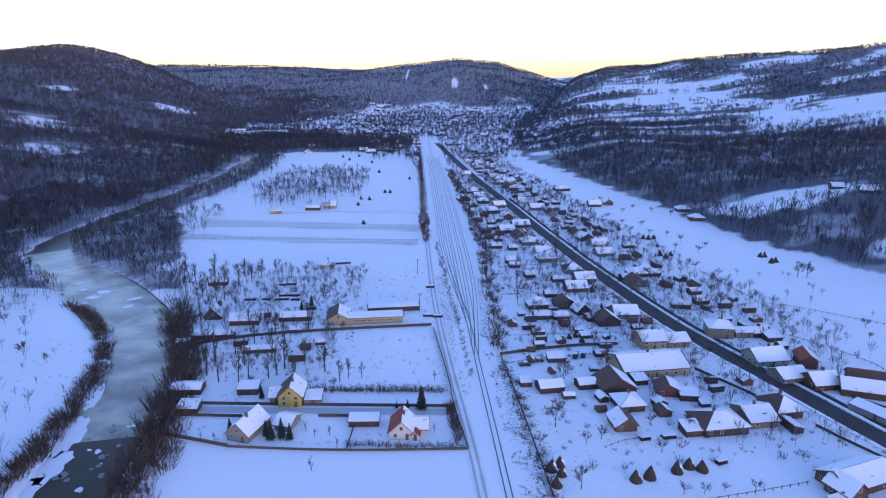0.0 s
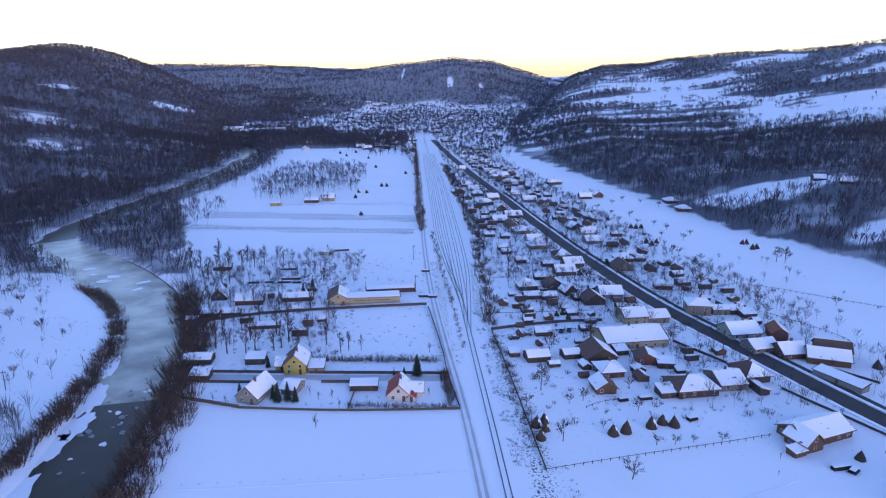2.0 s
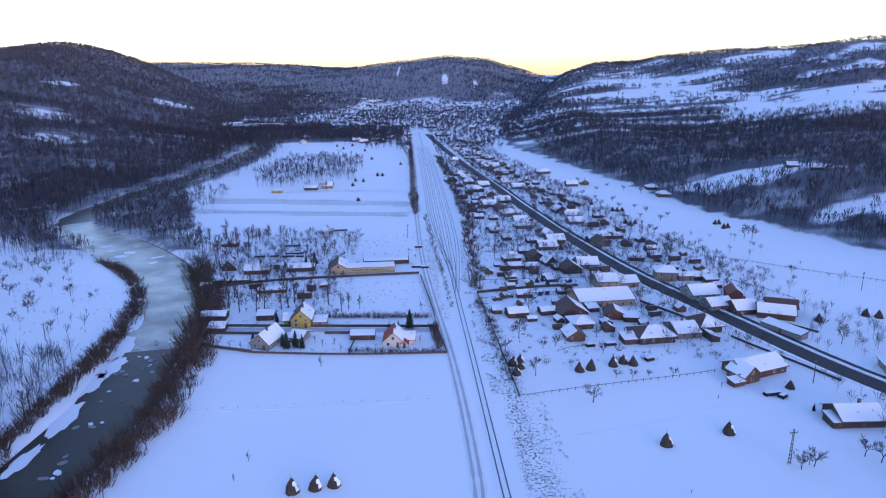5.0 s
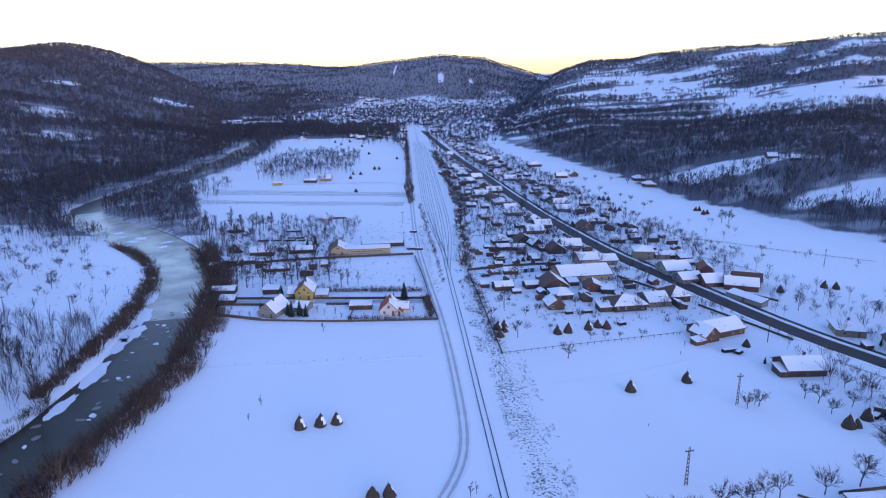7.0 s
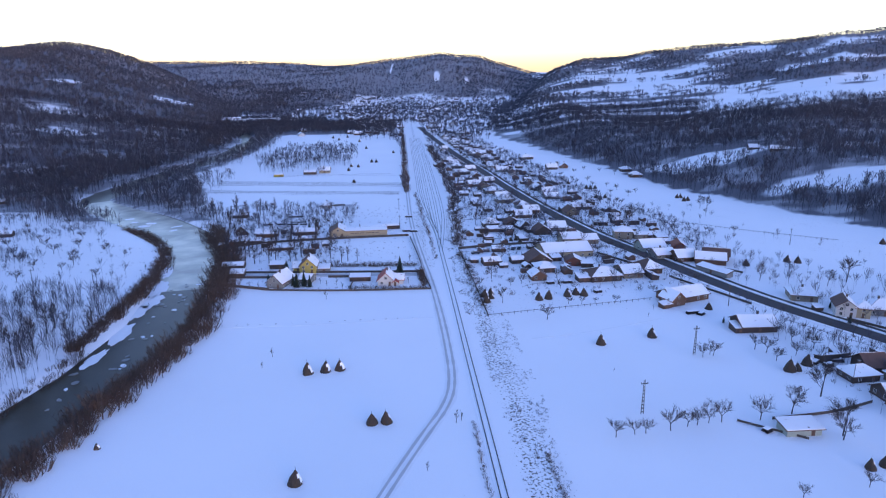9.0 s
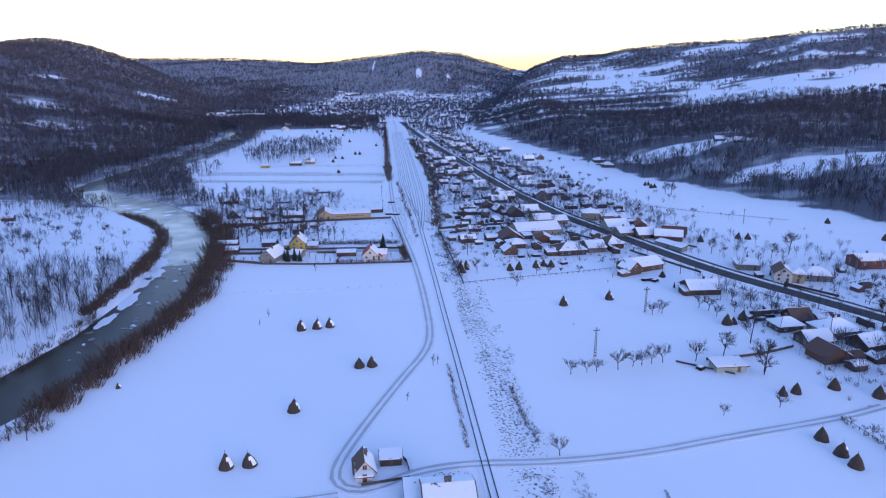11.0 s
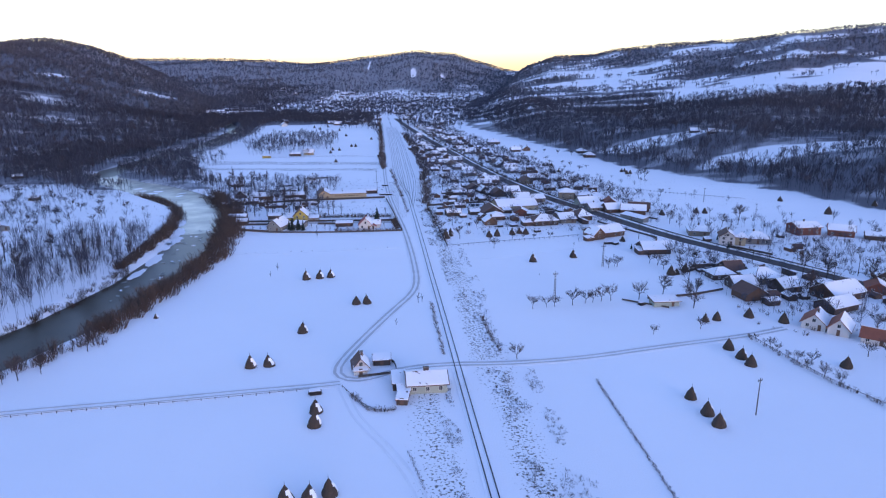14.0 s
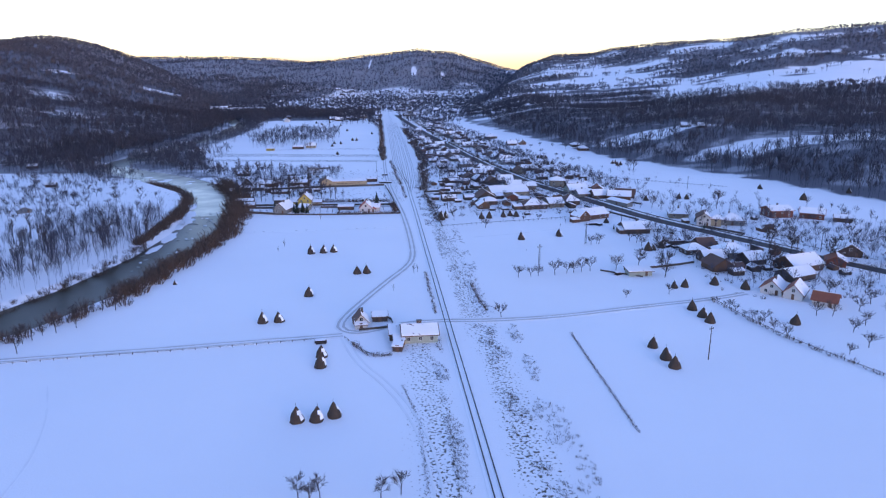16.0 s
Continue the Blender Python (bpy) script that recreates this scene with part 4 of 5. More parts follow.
    for i in range(chim):
        u = (i + 1) / (chim + 1) - 0.5 + 0.12 * ((i * 7 + int(x)) % 3 - 1)
        cx, cy = (u * w * 0.8, 0.4) if style in ("x", "shed") or (style == "hip" and X >= Y) else (0.4, u * d * 0.8)
        c = part("chimney", CHIMNEY, root, pose(cx, cy, e + rise * (0.95 if style != "shed" else 0.7)))
        part("cap", CHIMNEY_CAP, c)
    if wins:
        levels = [1.3] if e < 3.4 else [1.3, 3.0]
        faces = [(w, 0, -Y, 0), (d, X, 0, 90), (d, -X, 0, -90)]
        if style == "y" and rise > 2.2:
            g = part("window", WIN_FRAME, root, pose(0, -Y, e + rise * 0.3, 0, 0, 0))
            part("pane", WIN_PANE, g)
        for span, px, py, turn in faces:
            n = max(1, int(span / 3.1))
            for i in range(n):
                u = (i + 0.5) / n * span - span / 2
                for lv in levels:
                    if turn == 0 and door == "front" and i == n // 2 and lv < 2 and n > 1:
                        continue
                    m = pose(px, py, lv, 0, 0, turn) @ pose(u, 0, 0)
                    g = part("window", WIN_FRAME, root, m)
                    part("pane", WIN_PANE, g)
    if door:
        m = {"front": pose(w / max(1, int(w / 3.1)) * (0.5 if int(w / 3.1) % 2 == 0 else 0) if w > 3.5 else 0, -Y - .02, 0), "right": pose(X + .02, 0, 0, 0, 0, 90), "left": pose(-X - .02, 0, 0, 0, 0, -90)}[door]
        part("door", DOOR_LEAF, root, m)
    return tagged(root, label, cat, group, kind)


def shed(x, y, rot, w, d, wall="wood", h=2.3, rise=0.9, style="shed", label=""):
    return house("shed", label or f"low {WALLS[wall][1]} shed with a snow-covered roof", x, y, rot, w, d, h, rise, style, wall, chim=0, wins=False, door="front", over=0.3, cat="shed")


# ---- village beyond the railway ----
house("barn", "long cream hall under a broad snow-covered roof", 70.3, 212.1, 10, 23.4, 15, 4.0, 3.2, "x", "cream", chim=1, cat="hall")
house("house", "cream house with a snowy gable roof behind the hall", 77.5, 233.8, 8, 9.7, 10, 4.6, 2.6, "x", "cream")
house("house", "cream annex with a snowy roof beside the hall", 86.9, 234.6, 9, 8.6, 8.6, 3.4, 2.2, "x", "beige", chim=0)
house("barn", "dark timber barn with one bare tiled slope", 55.1, 196, 8, 10.8, 10, 3.2, 4.0, "y", "wood", bare="L", chim=0, wins=False, cat="barn")
house("house", "low timber house under a snowy pyramid roof", 56.3, 184.2, 9, 7.6, 8, 2.6, 2.2, "hip", "wood")
house("house", "small brown timber house with half-snowed roof", 51.6, 172.3, 7, 6.2, 7, 2.6, 2.4, "y", "brown", bare="R")
house("barn", "brick and timber outbuilding with a patchy snowed roof", 71, 193.2, -6, 7, 6, 3.2, 2.0, "y", "brick", bare="L", chim=0, cat="barn")
shed(76.5, 189.6, -6, 5.5, 4.5, "wood", 2.4, .8)
house("house", "wide dark timber house under a hipped snowy roof", 78.8, 172.4, 9, 13, 10.5, 2.9, 3.0, "hip", "wood", bare="L")
shed(70, 169, 9, 5, 5, "wood")
house("house", "roadside house with a broad snow-covered roof", 91.2, 177, 9, 8.5, 11, 2.9, 2.6, "x", "beige")
house("house", "roadside house with a steep hipped snowy roof", 101, 181.6, 10, 8.4, 10, 3.0, 3.6, "hip", "wood", bare="L")
house("house", "beige two-storey house with a snowy hipped roof", 107.5, 244.2, -7, 9, 9, 5.4, 2.6, "hip", "beige")
shed(116, 243.5, 5, 7, 6, "beige", 3, 1.2, "x")
shed(122.8, 244, 9, 6.5, 6, "wood", 2.6, 1.6, "x")
shed(126, 239, 9, 6, 5, "wood", 2.4, 1.0)
house("house", "pale green house with a snowy gable roof", 113.8, 218.6, 10, 12, 10, 3.2, 3.4, "x", "green")
house("house", "pale house with a snowy roof beside the road", 114.7, 204.2, 13, 9.5, 8, 2.9, 2.4, "x", "grey")
house("barn", "tall bare brick barn with a dark tiled roof", 126.6, 215.8, -10, 5.6, 8, 4.4, 2.2, "y", "brick", tile=BRICK_TILE, bare="L", chim=0, wins=False, cat="barn")
house("house", "brown house with a snowy gable roof", 122.8, 199.4, 8, 9, 8.4, 3.0, 3.0, "x", "brown")
house("barn", "long brown timber barn with a half-snowed roof", 133, 193.5, -19, 13, 8, 3.4, 2.8, "x", "brown", bare="B", chim=0, wins=False, cat="barn")
house("barn", "brown timber barn behind a bare tiled roof", 138.5, 200.5, -19, 11, 7, 3.4, 2.8, "x", "brown", bare="F", chim=0, wins=False, cat="barn")
shed(128, 177, -62, 16, 4, "grey", 2.4, .9, "shed", "long low roadside shed under flat snow")
house("house", "small timber cottage with a snowy roof", 104.5, 278.7, -6, 7.6, 6.6, 2.7, 2.2, "hip", "wood")
house("house", "pale house with a broad snowy gable roof", 76.6, 266.4, 3, 10, 9, 3.0, 3.0, "x", "grey")
house("barn", "dark timber barn with a snowy roof", 67, 256.8, 8, 9, 8, 3.0, 3.4, "y", "wood", bare="L", chim=0, wins=False, cat="barn")
house("house", "timber house with a snowy gable roof", 41, 276.6, 9, 8.5, 8, 2.8, 3.0, "hip", "wood")
shed(41.4, 262.5, 8, 7.2, 5.6, "wood", 2.4, 1.3, "x")
shed(49, 262.1, 4, 6.6, 5.6, "wood", 2.4, 1.3, "x")
house("house", "timber house with a dark half-bare roof", 53.6, 277.6, 10, 9, 7.5, 2.8, 3.2, "y", "wood", bare="L")
house("barn", "small dark barn with a steep roof", 58.8, 269, 18, 5.8, 6, 2.8, 3.2, "y", "wood", bare="R", chim=0, wins=False, cat="barn")
shed(61.5, 260.8, 14, 5, 5, "wood", 2.4, 1.3, "x")
house("house", "house with a snowy hipped roof beside a garden", 57.8, 360.4, 10, 11, 9, 3, 2.8, "hip", "beige")
house("house", "low house under a wide snowy roof", 93, 374.3, 9, 10, 8, 2.9, 2.6, "x", "grey")
house("house", "timber house with a snowy roof by the road", 99.5, 330, 8, 9, 8, 2.9, 2.8, "hip", "wood")
shed(108.5, 331, 8, 6, 6, "wood", 2.6, 1.6, "x")
shed(92, 323, 12, 5, 5, "wood", 2.4, 1.4, "x")
shed(34.4, 195.3, 10, 8, 6, "wood", 2.6, 1.6, "x", "dark timber shed with a snowy roof among trees")
shed(46.3, 197.6, 11, 6, 5, "wood", 2.4, 1.2, "x")
shed(64.4, 200.4, 10, 4.5, 4, "wood", 2.2, .8)
shed(27, 198.5, 6, 3.5, 3.5, "wood", 2.0, .6)
for x, y, rot, w, d, wl, st in ((72.6, 511, 6, 11, 8, "grey", "x"), (106.7, 598, 18, 13, 8, "wood", "hip"), (53.2, 400.4, 11, 10.5, 9, "beige", "hip"), (53.2, 451.8, 10, 12, 8, "wood", "x"), (89.6, 412.3, 16, 8.6, 8, "wood", "y"),
                               (94.5, 396.3, 17, 11, 9, "white", "x"), (36.2, 497, 13, 12, 8, "wood", "hip"), (43.6, 520, 18, 9.5, 7, "beige", "x"), (16.5, 548, 17, 10, 8, "wood", "y"), (51.6, 735, 0, 10.9, 7, "grey", "x")):
    house("house", f"{WALLS[wl][1]} village house with a snow-laden roof", x, y, rot, w, d, 3.0, 3.0, st, wl, group="village houses")
for x, y, rot, w, d, wl, st in ((120.6, 526.7, 5, 10, 7, "wood", "x"), (133.1, 534, 2, 7.1, 7, "brown", "y"), (62.5, 640, 10, 11, 8, "beige", "x"), (184.7, 508, 2, 9.6, 9, "wood", "hip"), (184.1, 477.1, -1, 10.1, 8, "brown", "hip"), (293, 494.6, -11, 9, 8, "wood", "x"),
                               (300.6, 471.7, -20, 8.5, 8, "wood", "x"), (39.8, 768, 14, 10, 8, "beige", "x"), (42, 435.3, 13, 10, 7, "wood", "x"), (24.5, 684, 0, 6.5, 5, "white", "x")):
    house("house", f"{WALLS[wl][1]} village house with a snow-laden roof", x, y, rot, w, d, 3.0, 3.0, st, wl, group="village houses")
shed(85.6, 509.9, 4, 8.8, 4, "grey")

# ---- plots between the river and the railway ----
house("house", "white house with one red-tiled slope and snow", -11, 168.2, -1, 6.4, 8.6, 3.2, 3.6, "y", "white", RED_TILE, bare="L", group="")
house("house", "low white wing under a snowy roof", -6.2, 169.8, -1, 4.4, 6.6, 2.6, 1.7, "x", "white", RED_TILE, chim=0)
house("porch", "small entrance porch with a red tiled roof", -7.2, 164.8, -1, 2.6, 2.6, 2.0, 1.1, "y", "white", RED_TILE, bare="LR", chim=0, wins=False, over=0.2, cat="porch")
house("house", "grey house with a gable front and snowy roof", -54.0, 167.5, -16, 6.6, 11, 3.2, 3.6, "y", "grey")
house("house", "yellow two-storey house with a steep snowy roof", -45.8, 186.5, 3, 7.0, 9, 4.6, 3.8, "y", "yellow", bare="L")
house("garage", "yellow garage wing with a steep snowy roof", -50.4, 187.5, 3, 4, 6, 2.8, 2.0, "x", "yellow", chim=0, wins=False, cat="garage")
shed(-60.7, 192.2, 4, 6.4, 5, "wood", 2.6, .6)
shed(-39.1, 186, 4, 4.9, 6, "grey", 2.4, .5)
shed(-22.2, 172.7, 2, 8.6, 4, "wood", 2.2, .5, "shed", "long low shed under a flat blanket of snow")
shed(-80, 192.3, 4, 9.4, 6, "wood", 2.4, 1.0, "x")
shed(-74.9, 179.6, 1, 6, 4.6, "wood", 2.2, .8)
house("summer_kitchen", "small outbuilding with a sloping snowy roof", -43.8, 171.2, -14, 4.6, 7, 2.6, 1.6, "x", "grey", chim=0, cat="outbuilding")
ware = house("warehouse", "long cream warehouse wall with faded lettering", -27.2, 255.8, 8, 22, 5, 3.9, 0.5, "shed", "cream", chim=0, wins=False, door="left", cat="warehouse")
house("shop", "cream gabled shop with a half-snowed roof", -42.4, 257.4, 6, 8.5, 12, 3.8, 2.8, "y", "cream", bare="L", chim=0, cat="shop")
house("barn", "brown timber barn under a wide snowy roof", -79.7, 254, 6, 11.3, 7, 3, 2.0, "x", "brown", chim=0, wins=False, cat="barn")
house("barn", "long low workshop with a snowy roof", -60.5, 258.6, 8, 13, 6, 2.8, 1.4, "x", "wood", chim=0, wins=False, cat="workshop")
house("cabin", "dark steep-roofed timber cabin in the snow", -94.3, 260.1, 7, 6.6, 7, 2.0, 4.0, "y", "wood", bare="L", chim=0, cat="cabin")
house("cottage", "white cottage with a snowy hipped roof in fields", -61.8, 342.2, 10, 7.6, 7, 2.6, 2.4, "hip", "white")
shed(-108.3, 308, 9, 8.8, 6, "wood", 2.6, 1.4, "x")
shed(-90.8, 236.9, 6, 6.9, 4, "wood")
shed(-82.7, 237.8, 9, 7.4, 4, "wood")
shed(-66, 224, 9, 12, 2.5, "brown", 1.8, .6, "shed", "row of low brown timber stalls in snow")
shed(-21, 270.6, 9, 22, 3, "wood", 2.6, .5, "shed", "long dark open shed behind the warehouse")
house("farmhouse", "cream farmhouse with a snowy roof beside the fields", -87.9, 512.3, 2, 9.5, 8, 3.4, 3, "x", "cream", cat="house")
shed(-99.8, 503.7, 2, 11, 6, "wood", 2.8, 1.6, "x")
shed(-125, 491, 8, 8, 5, "yellow", 2.6, .8)

shed(-288.7, 366.7, 20, 8, 5, "wood", 2.6, 1.8, "x", "dark hay barn at the edge of the orchard")
shed(-219.3, 258.5, 12, 6, 4.5, "wood", 2.4, 1.5, "x", "small dark hut among the orchard trees")
shed(-190, 172, 40, 6.5, 4.5, "grey", 2.2, 1.6, "y", "small hut with a snowy roof in the orchard")

# ---- houses along the road to the south ----
s1 = house("house", "long brown timber house with a snowy roof", 103, 146, 22, 17, 9.5, 3.2, 2.8, "x", "brown", chim=0)
house("house", "brown gabled front wing with a red tiled slope", 97.2, 140.6, 22, 6, 7, 3.4, 3.2, "y", "brown", BRICK_TILE, bare="R", chim=0, door="front")
shed(93.2, 136.4, 22, 4, 3, "brown", 1.8, .5)
house("house", "dark timber house with a tall boarded gable", 116.1, 115.8, 2, 12, 9, 3.0, 2.8, "x", "wood", bare="B", chim=1, wins=False)
shed(109.6, 113.5, 2, 3.5, 5, "wood", 2.2, .8)
house("house", "beige house with a low hipped snowy roof", 148.2, 144.7, -14, 9.2, 9, 3.0, 2.2, "hip", "beige")
house("house", "pale two-storey house with gabled snowy roof", 154.3, 128.2, -20, 6.4, 8.5, 5.2, 2.6, "y", "white", bare="L")
house("house", "pale two-storey wing with a red roof edge", 159.2, 126.0, -20, 4.6, 7, 4.6, 2.0, "hip", "cream", BRICK_TILE, chim=0)
house("house", "house with a wide hipped snowy roof", 168, 128.5, -14, 11, 9, 3.0, 3.0, "hip", "grey")
house("house", "unfinished brick house with a white front", 199.3, 143.7, 5, 12, 9, 5.0, 2.0, "x", "brick", BRICK_TILE, bare="")
house("barn", "bare brick barn with a partly snowed roof", 215, 139, -30, 11, 7, 4.0, 2.4, "x", "brick", BRICK_TILE, bare="B", chim=0, cat="barn")
shed(226, 131, -30, 8, 6, "wood", 2.6, 1.6, "x")
house("house", "small timber house with a snowy hipped roof", 127.6, 77, 8, 8.4, 6.4, 2.6, 2.4, "hip", "wood")
house("barn", "dark barn with steep bare roof slope", 134.6, 82.6, 5, 6.8, 7, 3.2, 3.0, "x", "wood", bare="F", chim=0, wins=False, cat="barn")
house("barn", "brown timber barn with a half-snowed roof", 127.4, 54, 10, 8, 8, 3.2, 2.8, "y", "brown", bare="L", chim=0, wins=False, cat="barn")
shed(131.4, 46.8, 10, 4.5, 3.6, "wood", 2.2, .8, "x")
house("house", "timber house under a large snowy roof", 129.9, 65, 6, 8.6, 7, 2.8, 2.6, "x", "wood")
house("house", "house with a broad snow-covered gable roof", 140.8, 72, 10, 12, 9.5, 3.0, 3.4, "hip", "beige")
house("barn", "timber barn with a snowy roof in the yard", 144.3, 61.5, 16, 8.3, 7.5, 3.0, 2.6, "x", "wood", chim=0, wins=False, cat="barn")
house("house", "large house with a blue-white snowy roof", 158.5, 53.5, 20, 15, 10, 3.4, 3.6, "x", "brown")
house("barn", "timber barn with a wide snowy roof", 150.5, 41.5, 22, 12, 7.5, 3.0, 2.4, "x", "wood", chim=0, wins=False, cat="barn")
house("house", "white house with brick-tiled gables and snow", 135, 27.4, -40, 6.6, 8, 2.9, 3.2, "y", "white", BRICK_TILE, bare="L")
house("house", "white house wing with a tiled roof slope", 139.8, 22.6, -40, 5.8, 8.6, 2.9, 3.4, "y", "white", BRICK_TILE, bare="L", chim=0)
house("house", "white single-storey annex with a tiled roof", 145.4, 14.8, -40, 6.8, 6.4, 2.6, 2.2, "x", "white", BRICK_TILE, bare="F", chim=0)
house("shed", "pale sheet-metal shed with a flat snowy roof", 95.6, 48.8, 3, 8.6, 4.6, 2.4, .5, "shed", "green", chim=0, wins=False, cat="shed")
house("house", "brick outbuilding with a tiled roof by the road", 176, 58, -29, 6.8, 7, 3.0, 2.2, "y", "brick", BRICK_TILE, bare="L", chim=0)
house("house", "white house with a snowy gable roof", 181, 22, -30, 9, 9, 3.0, 3.0, "y", "white")
house("house", "dark timber house with a steep snowy gable", 190, 72, -20, 9, 8, 3.0, 3.4, "y", "wood")
house("barn", "dark barn near the orchard fence", 205, 60, -20, 10, 8, 3, 3, "x", "wood", chim=0, wins=False, cat="barn")

# ---- crossing keeper's house by the rails ----
house("halt_house", "pale blue-green keeper's house under a snowy roof", 14.2, -6.4, 4, 9.6, 8, 3.2, 1.8, "x", "green", chim=2, door="left")
shed(7.4, -5.4, 4, 3.4, 6.5, "wood", 2.3, .6)
shed(8.4, -14.4, -8, 2.6, 3.4, "wood", 1.8, .5)
shed(8.6, -10.6, 4, 3.0, 2.6, "brown", 2.0, .5)
house("cabin", "narrow white cabin with a steep snowy roof", -2.9, 4.3, 8, 3.8, 5, 2.2, 2.6, "y", "white", bare="L", chim=1, cat="cabin")
shed(-2.6, 1.0, 8, 3.4, 1.8, "white", 1.6, .4)
shed(2.6, 7.2, 4, 4.6, 3, "wood", 2.0, .6)


# faded lettering on the warehouse, as plain bars
bars = [(-8.6, 1.9, 0.35), (-6.2, 2.3, 0.3), (-3.3, 2.0, 0.32), (-0.4, 2.6, 0.3), (2.4, 1.7, 0.32), (4.7, 2.0, 0.3)]
for bx, bw, bh in bars:
    part("sign_bar", box_data("sign_bar", bx, -2.56, 1.6, bx + bw, -2.515, 1.6 + bh, POST), ware)

# ---- haystacks ----
def haystack(seed, tall, wide):
    rng = random.Random(seed)
    root = new("haystack")
    rings, turns = 9, 16
    lean = (rng.uniform(-.08, .08), rng.uniform(-.08, .08))

    def skin(swell, i0, i1, k0, k1):
        verts, faces = [], []
        for i in range(i0, i1 + 1):
            u = i / rings
            r = wide * (1 - u) ** 0.9 * (1 + 0.22 * math.sin(u * 3.1)) + 0.08
            for k in range(k0, k1 + 1):
                a = k * 6.283 / turns
                q = r * (1 + 0.16 * noise.noise((math.cos(a) * 1.3 + seed, math.sin(a) * 1.3, u * 3))) + swell
                verts.append((math.cos(a) * q + lean[0] * tall * u, math.sin(a) * q + lean[1] * tall * u, tall * u - 0.15 + swell * 0.4))
        n = k1 - k0 + 1
        for i in range(i1 - i0):
            for k in range(n - 1):
                p = i * n + k
                faces.append((p, p + 1, p + n + 1, p + n))
        return verts, faces

    v, f = skin(0, 0, rings, 0, turns)
    mesh_object("hay", v, f, [STRAW], root)
    v, f = skin(0.08, 2, 5, -1, 1)
    v2, f2 = skin(0.08, 5, 7, -2, 1)
    n = len(v)
    tagged(mesh_object("snow_patch", v + v2, f + [tuple(a + n for a in q) for q in f2], [SNOW], root), "snow clinging to one side")
    s = Sticks()
    s.stick((lean[0] * tall, lean[1] * tall, tall * 0.8), (lean[0] * tall * 1.2, lean[1] * tall * 1.2, tall * 1.16), 0.06, 0.04)
    part("pole", s.mesh("pole", POST), root)
    s = Sticks()
    for _ in range(5):
        a = rng.uniform(0, 6.283)
        s.stick((math.cos(a) * wide * 1.15, math.sin(a) * wide * 1.15, -0.1), (math.cos(a) * wide * 0.55, math.sin(a) * wide * 0.55, tall * 0.5), 0.04, 0.03)
    part("prop_sticks", s.mesh("prop_sticks", POST), root)
    return tagged(root, "dark conical haystack round a pole, snow on one side", "haystack", "haystacks")


HAY = [haystack(s, 3.4, 1.55) for s in (1, 2, 3, 4)]
rng = random.Random(8)


def stacks(spots):
    for i, p in enumerate(spots):
        s = p[2] if len(p) > 2 else 1.0
        c = copy_thing(HAY[i % 4], pose(p[0], p[1], height(p[0], p[1]) - 0.05, 0, 0, rng.uniform(-35, 35)))
        c.scale = (s, s, s * rng.uniform(0.92, 1.1))


stacks([(-28.6, 84.3), (-23.8, 85.6), (-19.6, 86.7), (-7.7, 55.2, .95), (-4.1, 55.6, .95), (-22, 30.4), (-32.1, 6.8), (-27.4, 7.5), (-11.7, -18.2), (-11.3, -24.4), (-70.5, 45.4, .5), (61.2, 103), (79.3, 108.5), (77.7, -16.1, .9), (78.5, -23.9), (78.8, -29), (100.4, 11.7), (100.9, 5.6), (101.4, 1)])
stacks([(102.9, 32.8, .75), (106.8, 33.7, .85), (118.3, 35.7), (126.8, 30.6), (-12.9, -51.3), (-8.8, -51.1), (-5, -49.6), (126, -1.6), (233.1, 225.1), (238.1, 185.8, 1.3), (278.4, 205.9), (182.5, 357.8), (185.9, 359.8), (168.5, 194.4), (172.6, 192.5), (111, 82.2, 1.1), (113.4, 82.4, .8)])
stacks([(48.2, 145.4), (51.9, 146.6), (59.7, 149.4), (63.5, 151.6), (66.4, 150.2), (27.7, 149.5), (30.4, 151.5, .9), (30.1, 147.3, .8), (28.2, 142.8, .9), (182.6, 371.6), (185.3, 371.9), (70.7, 301, .9), (125.4, 372.9), (126.7, 367), (131.7, 372.9), (48.7, 239.3, .7), (51.4, 240.9, .7), (52.8, 235.7, .7), (108.4, 134, .85)])
stacks([(-55.5, 456.5), (-51.3, 580), (-46.6, 579.9), (-68.1, 549.1), (-61, 546.4), (-67.8, 523), (-67.5, 700, 1.1), (-83, 777, 1.1), (-112, 798, 1.1), (-123.6, 824, 1.1), (-105, 833, 1.1), (-33.4, 657), (119.5, 442.6), (128.1, 416.7), (131, 414.7), (135, 416.7), (147, 188), (118, 86)])
drop_model(*HAY)


# ---- heaps of logs and brush ----
def woodpile(x, y, rot, length, rows, seed):
    g = random.Random(seed)
    root = new("woodpile")
    root.matrix_basis = pose(x, y, height(x, y), 0, 0, rot)
    for r in range(rows):
        for k in range(6 - r):
            s = Sticks()
            yy = (k - (5 - r) / 2) * 0.34
            s.stick((-length / 2 + g.uniform(-.2, .2), yy, 0.16 + r * 0.28), (length / 2 + g.uniform(-.2, .2), yy + g.uniform(-.05, .05), 0.16 + r * 0.28), 0.19, 0.16)
            part("log", s.mesh("log", BARK), root)
    part("snow_cap", box_data("snow_cap", -length / 2, -.75, rows * 0.28 + 0.1, length / 2 * 0.9, .7, rows * 0.28 + 0.28, SNOW, 0.08), root)
    return tagged(root, "stacked logs under a cap of snow", "woodpile", "woodpiles")


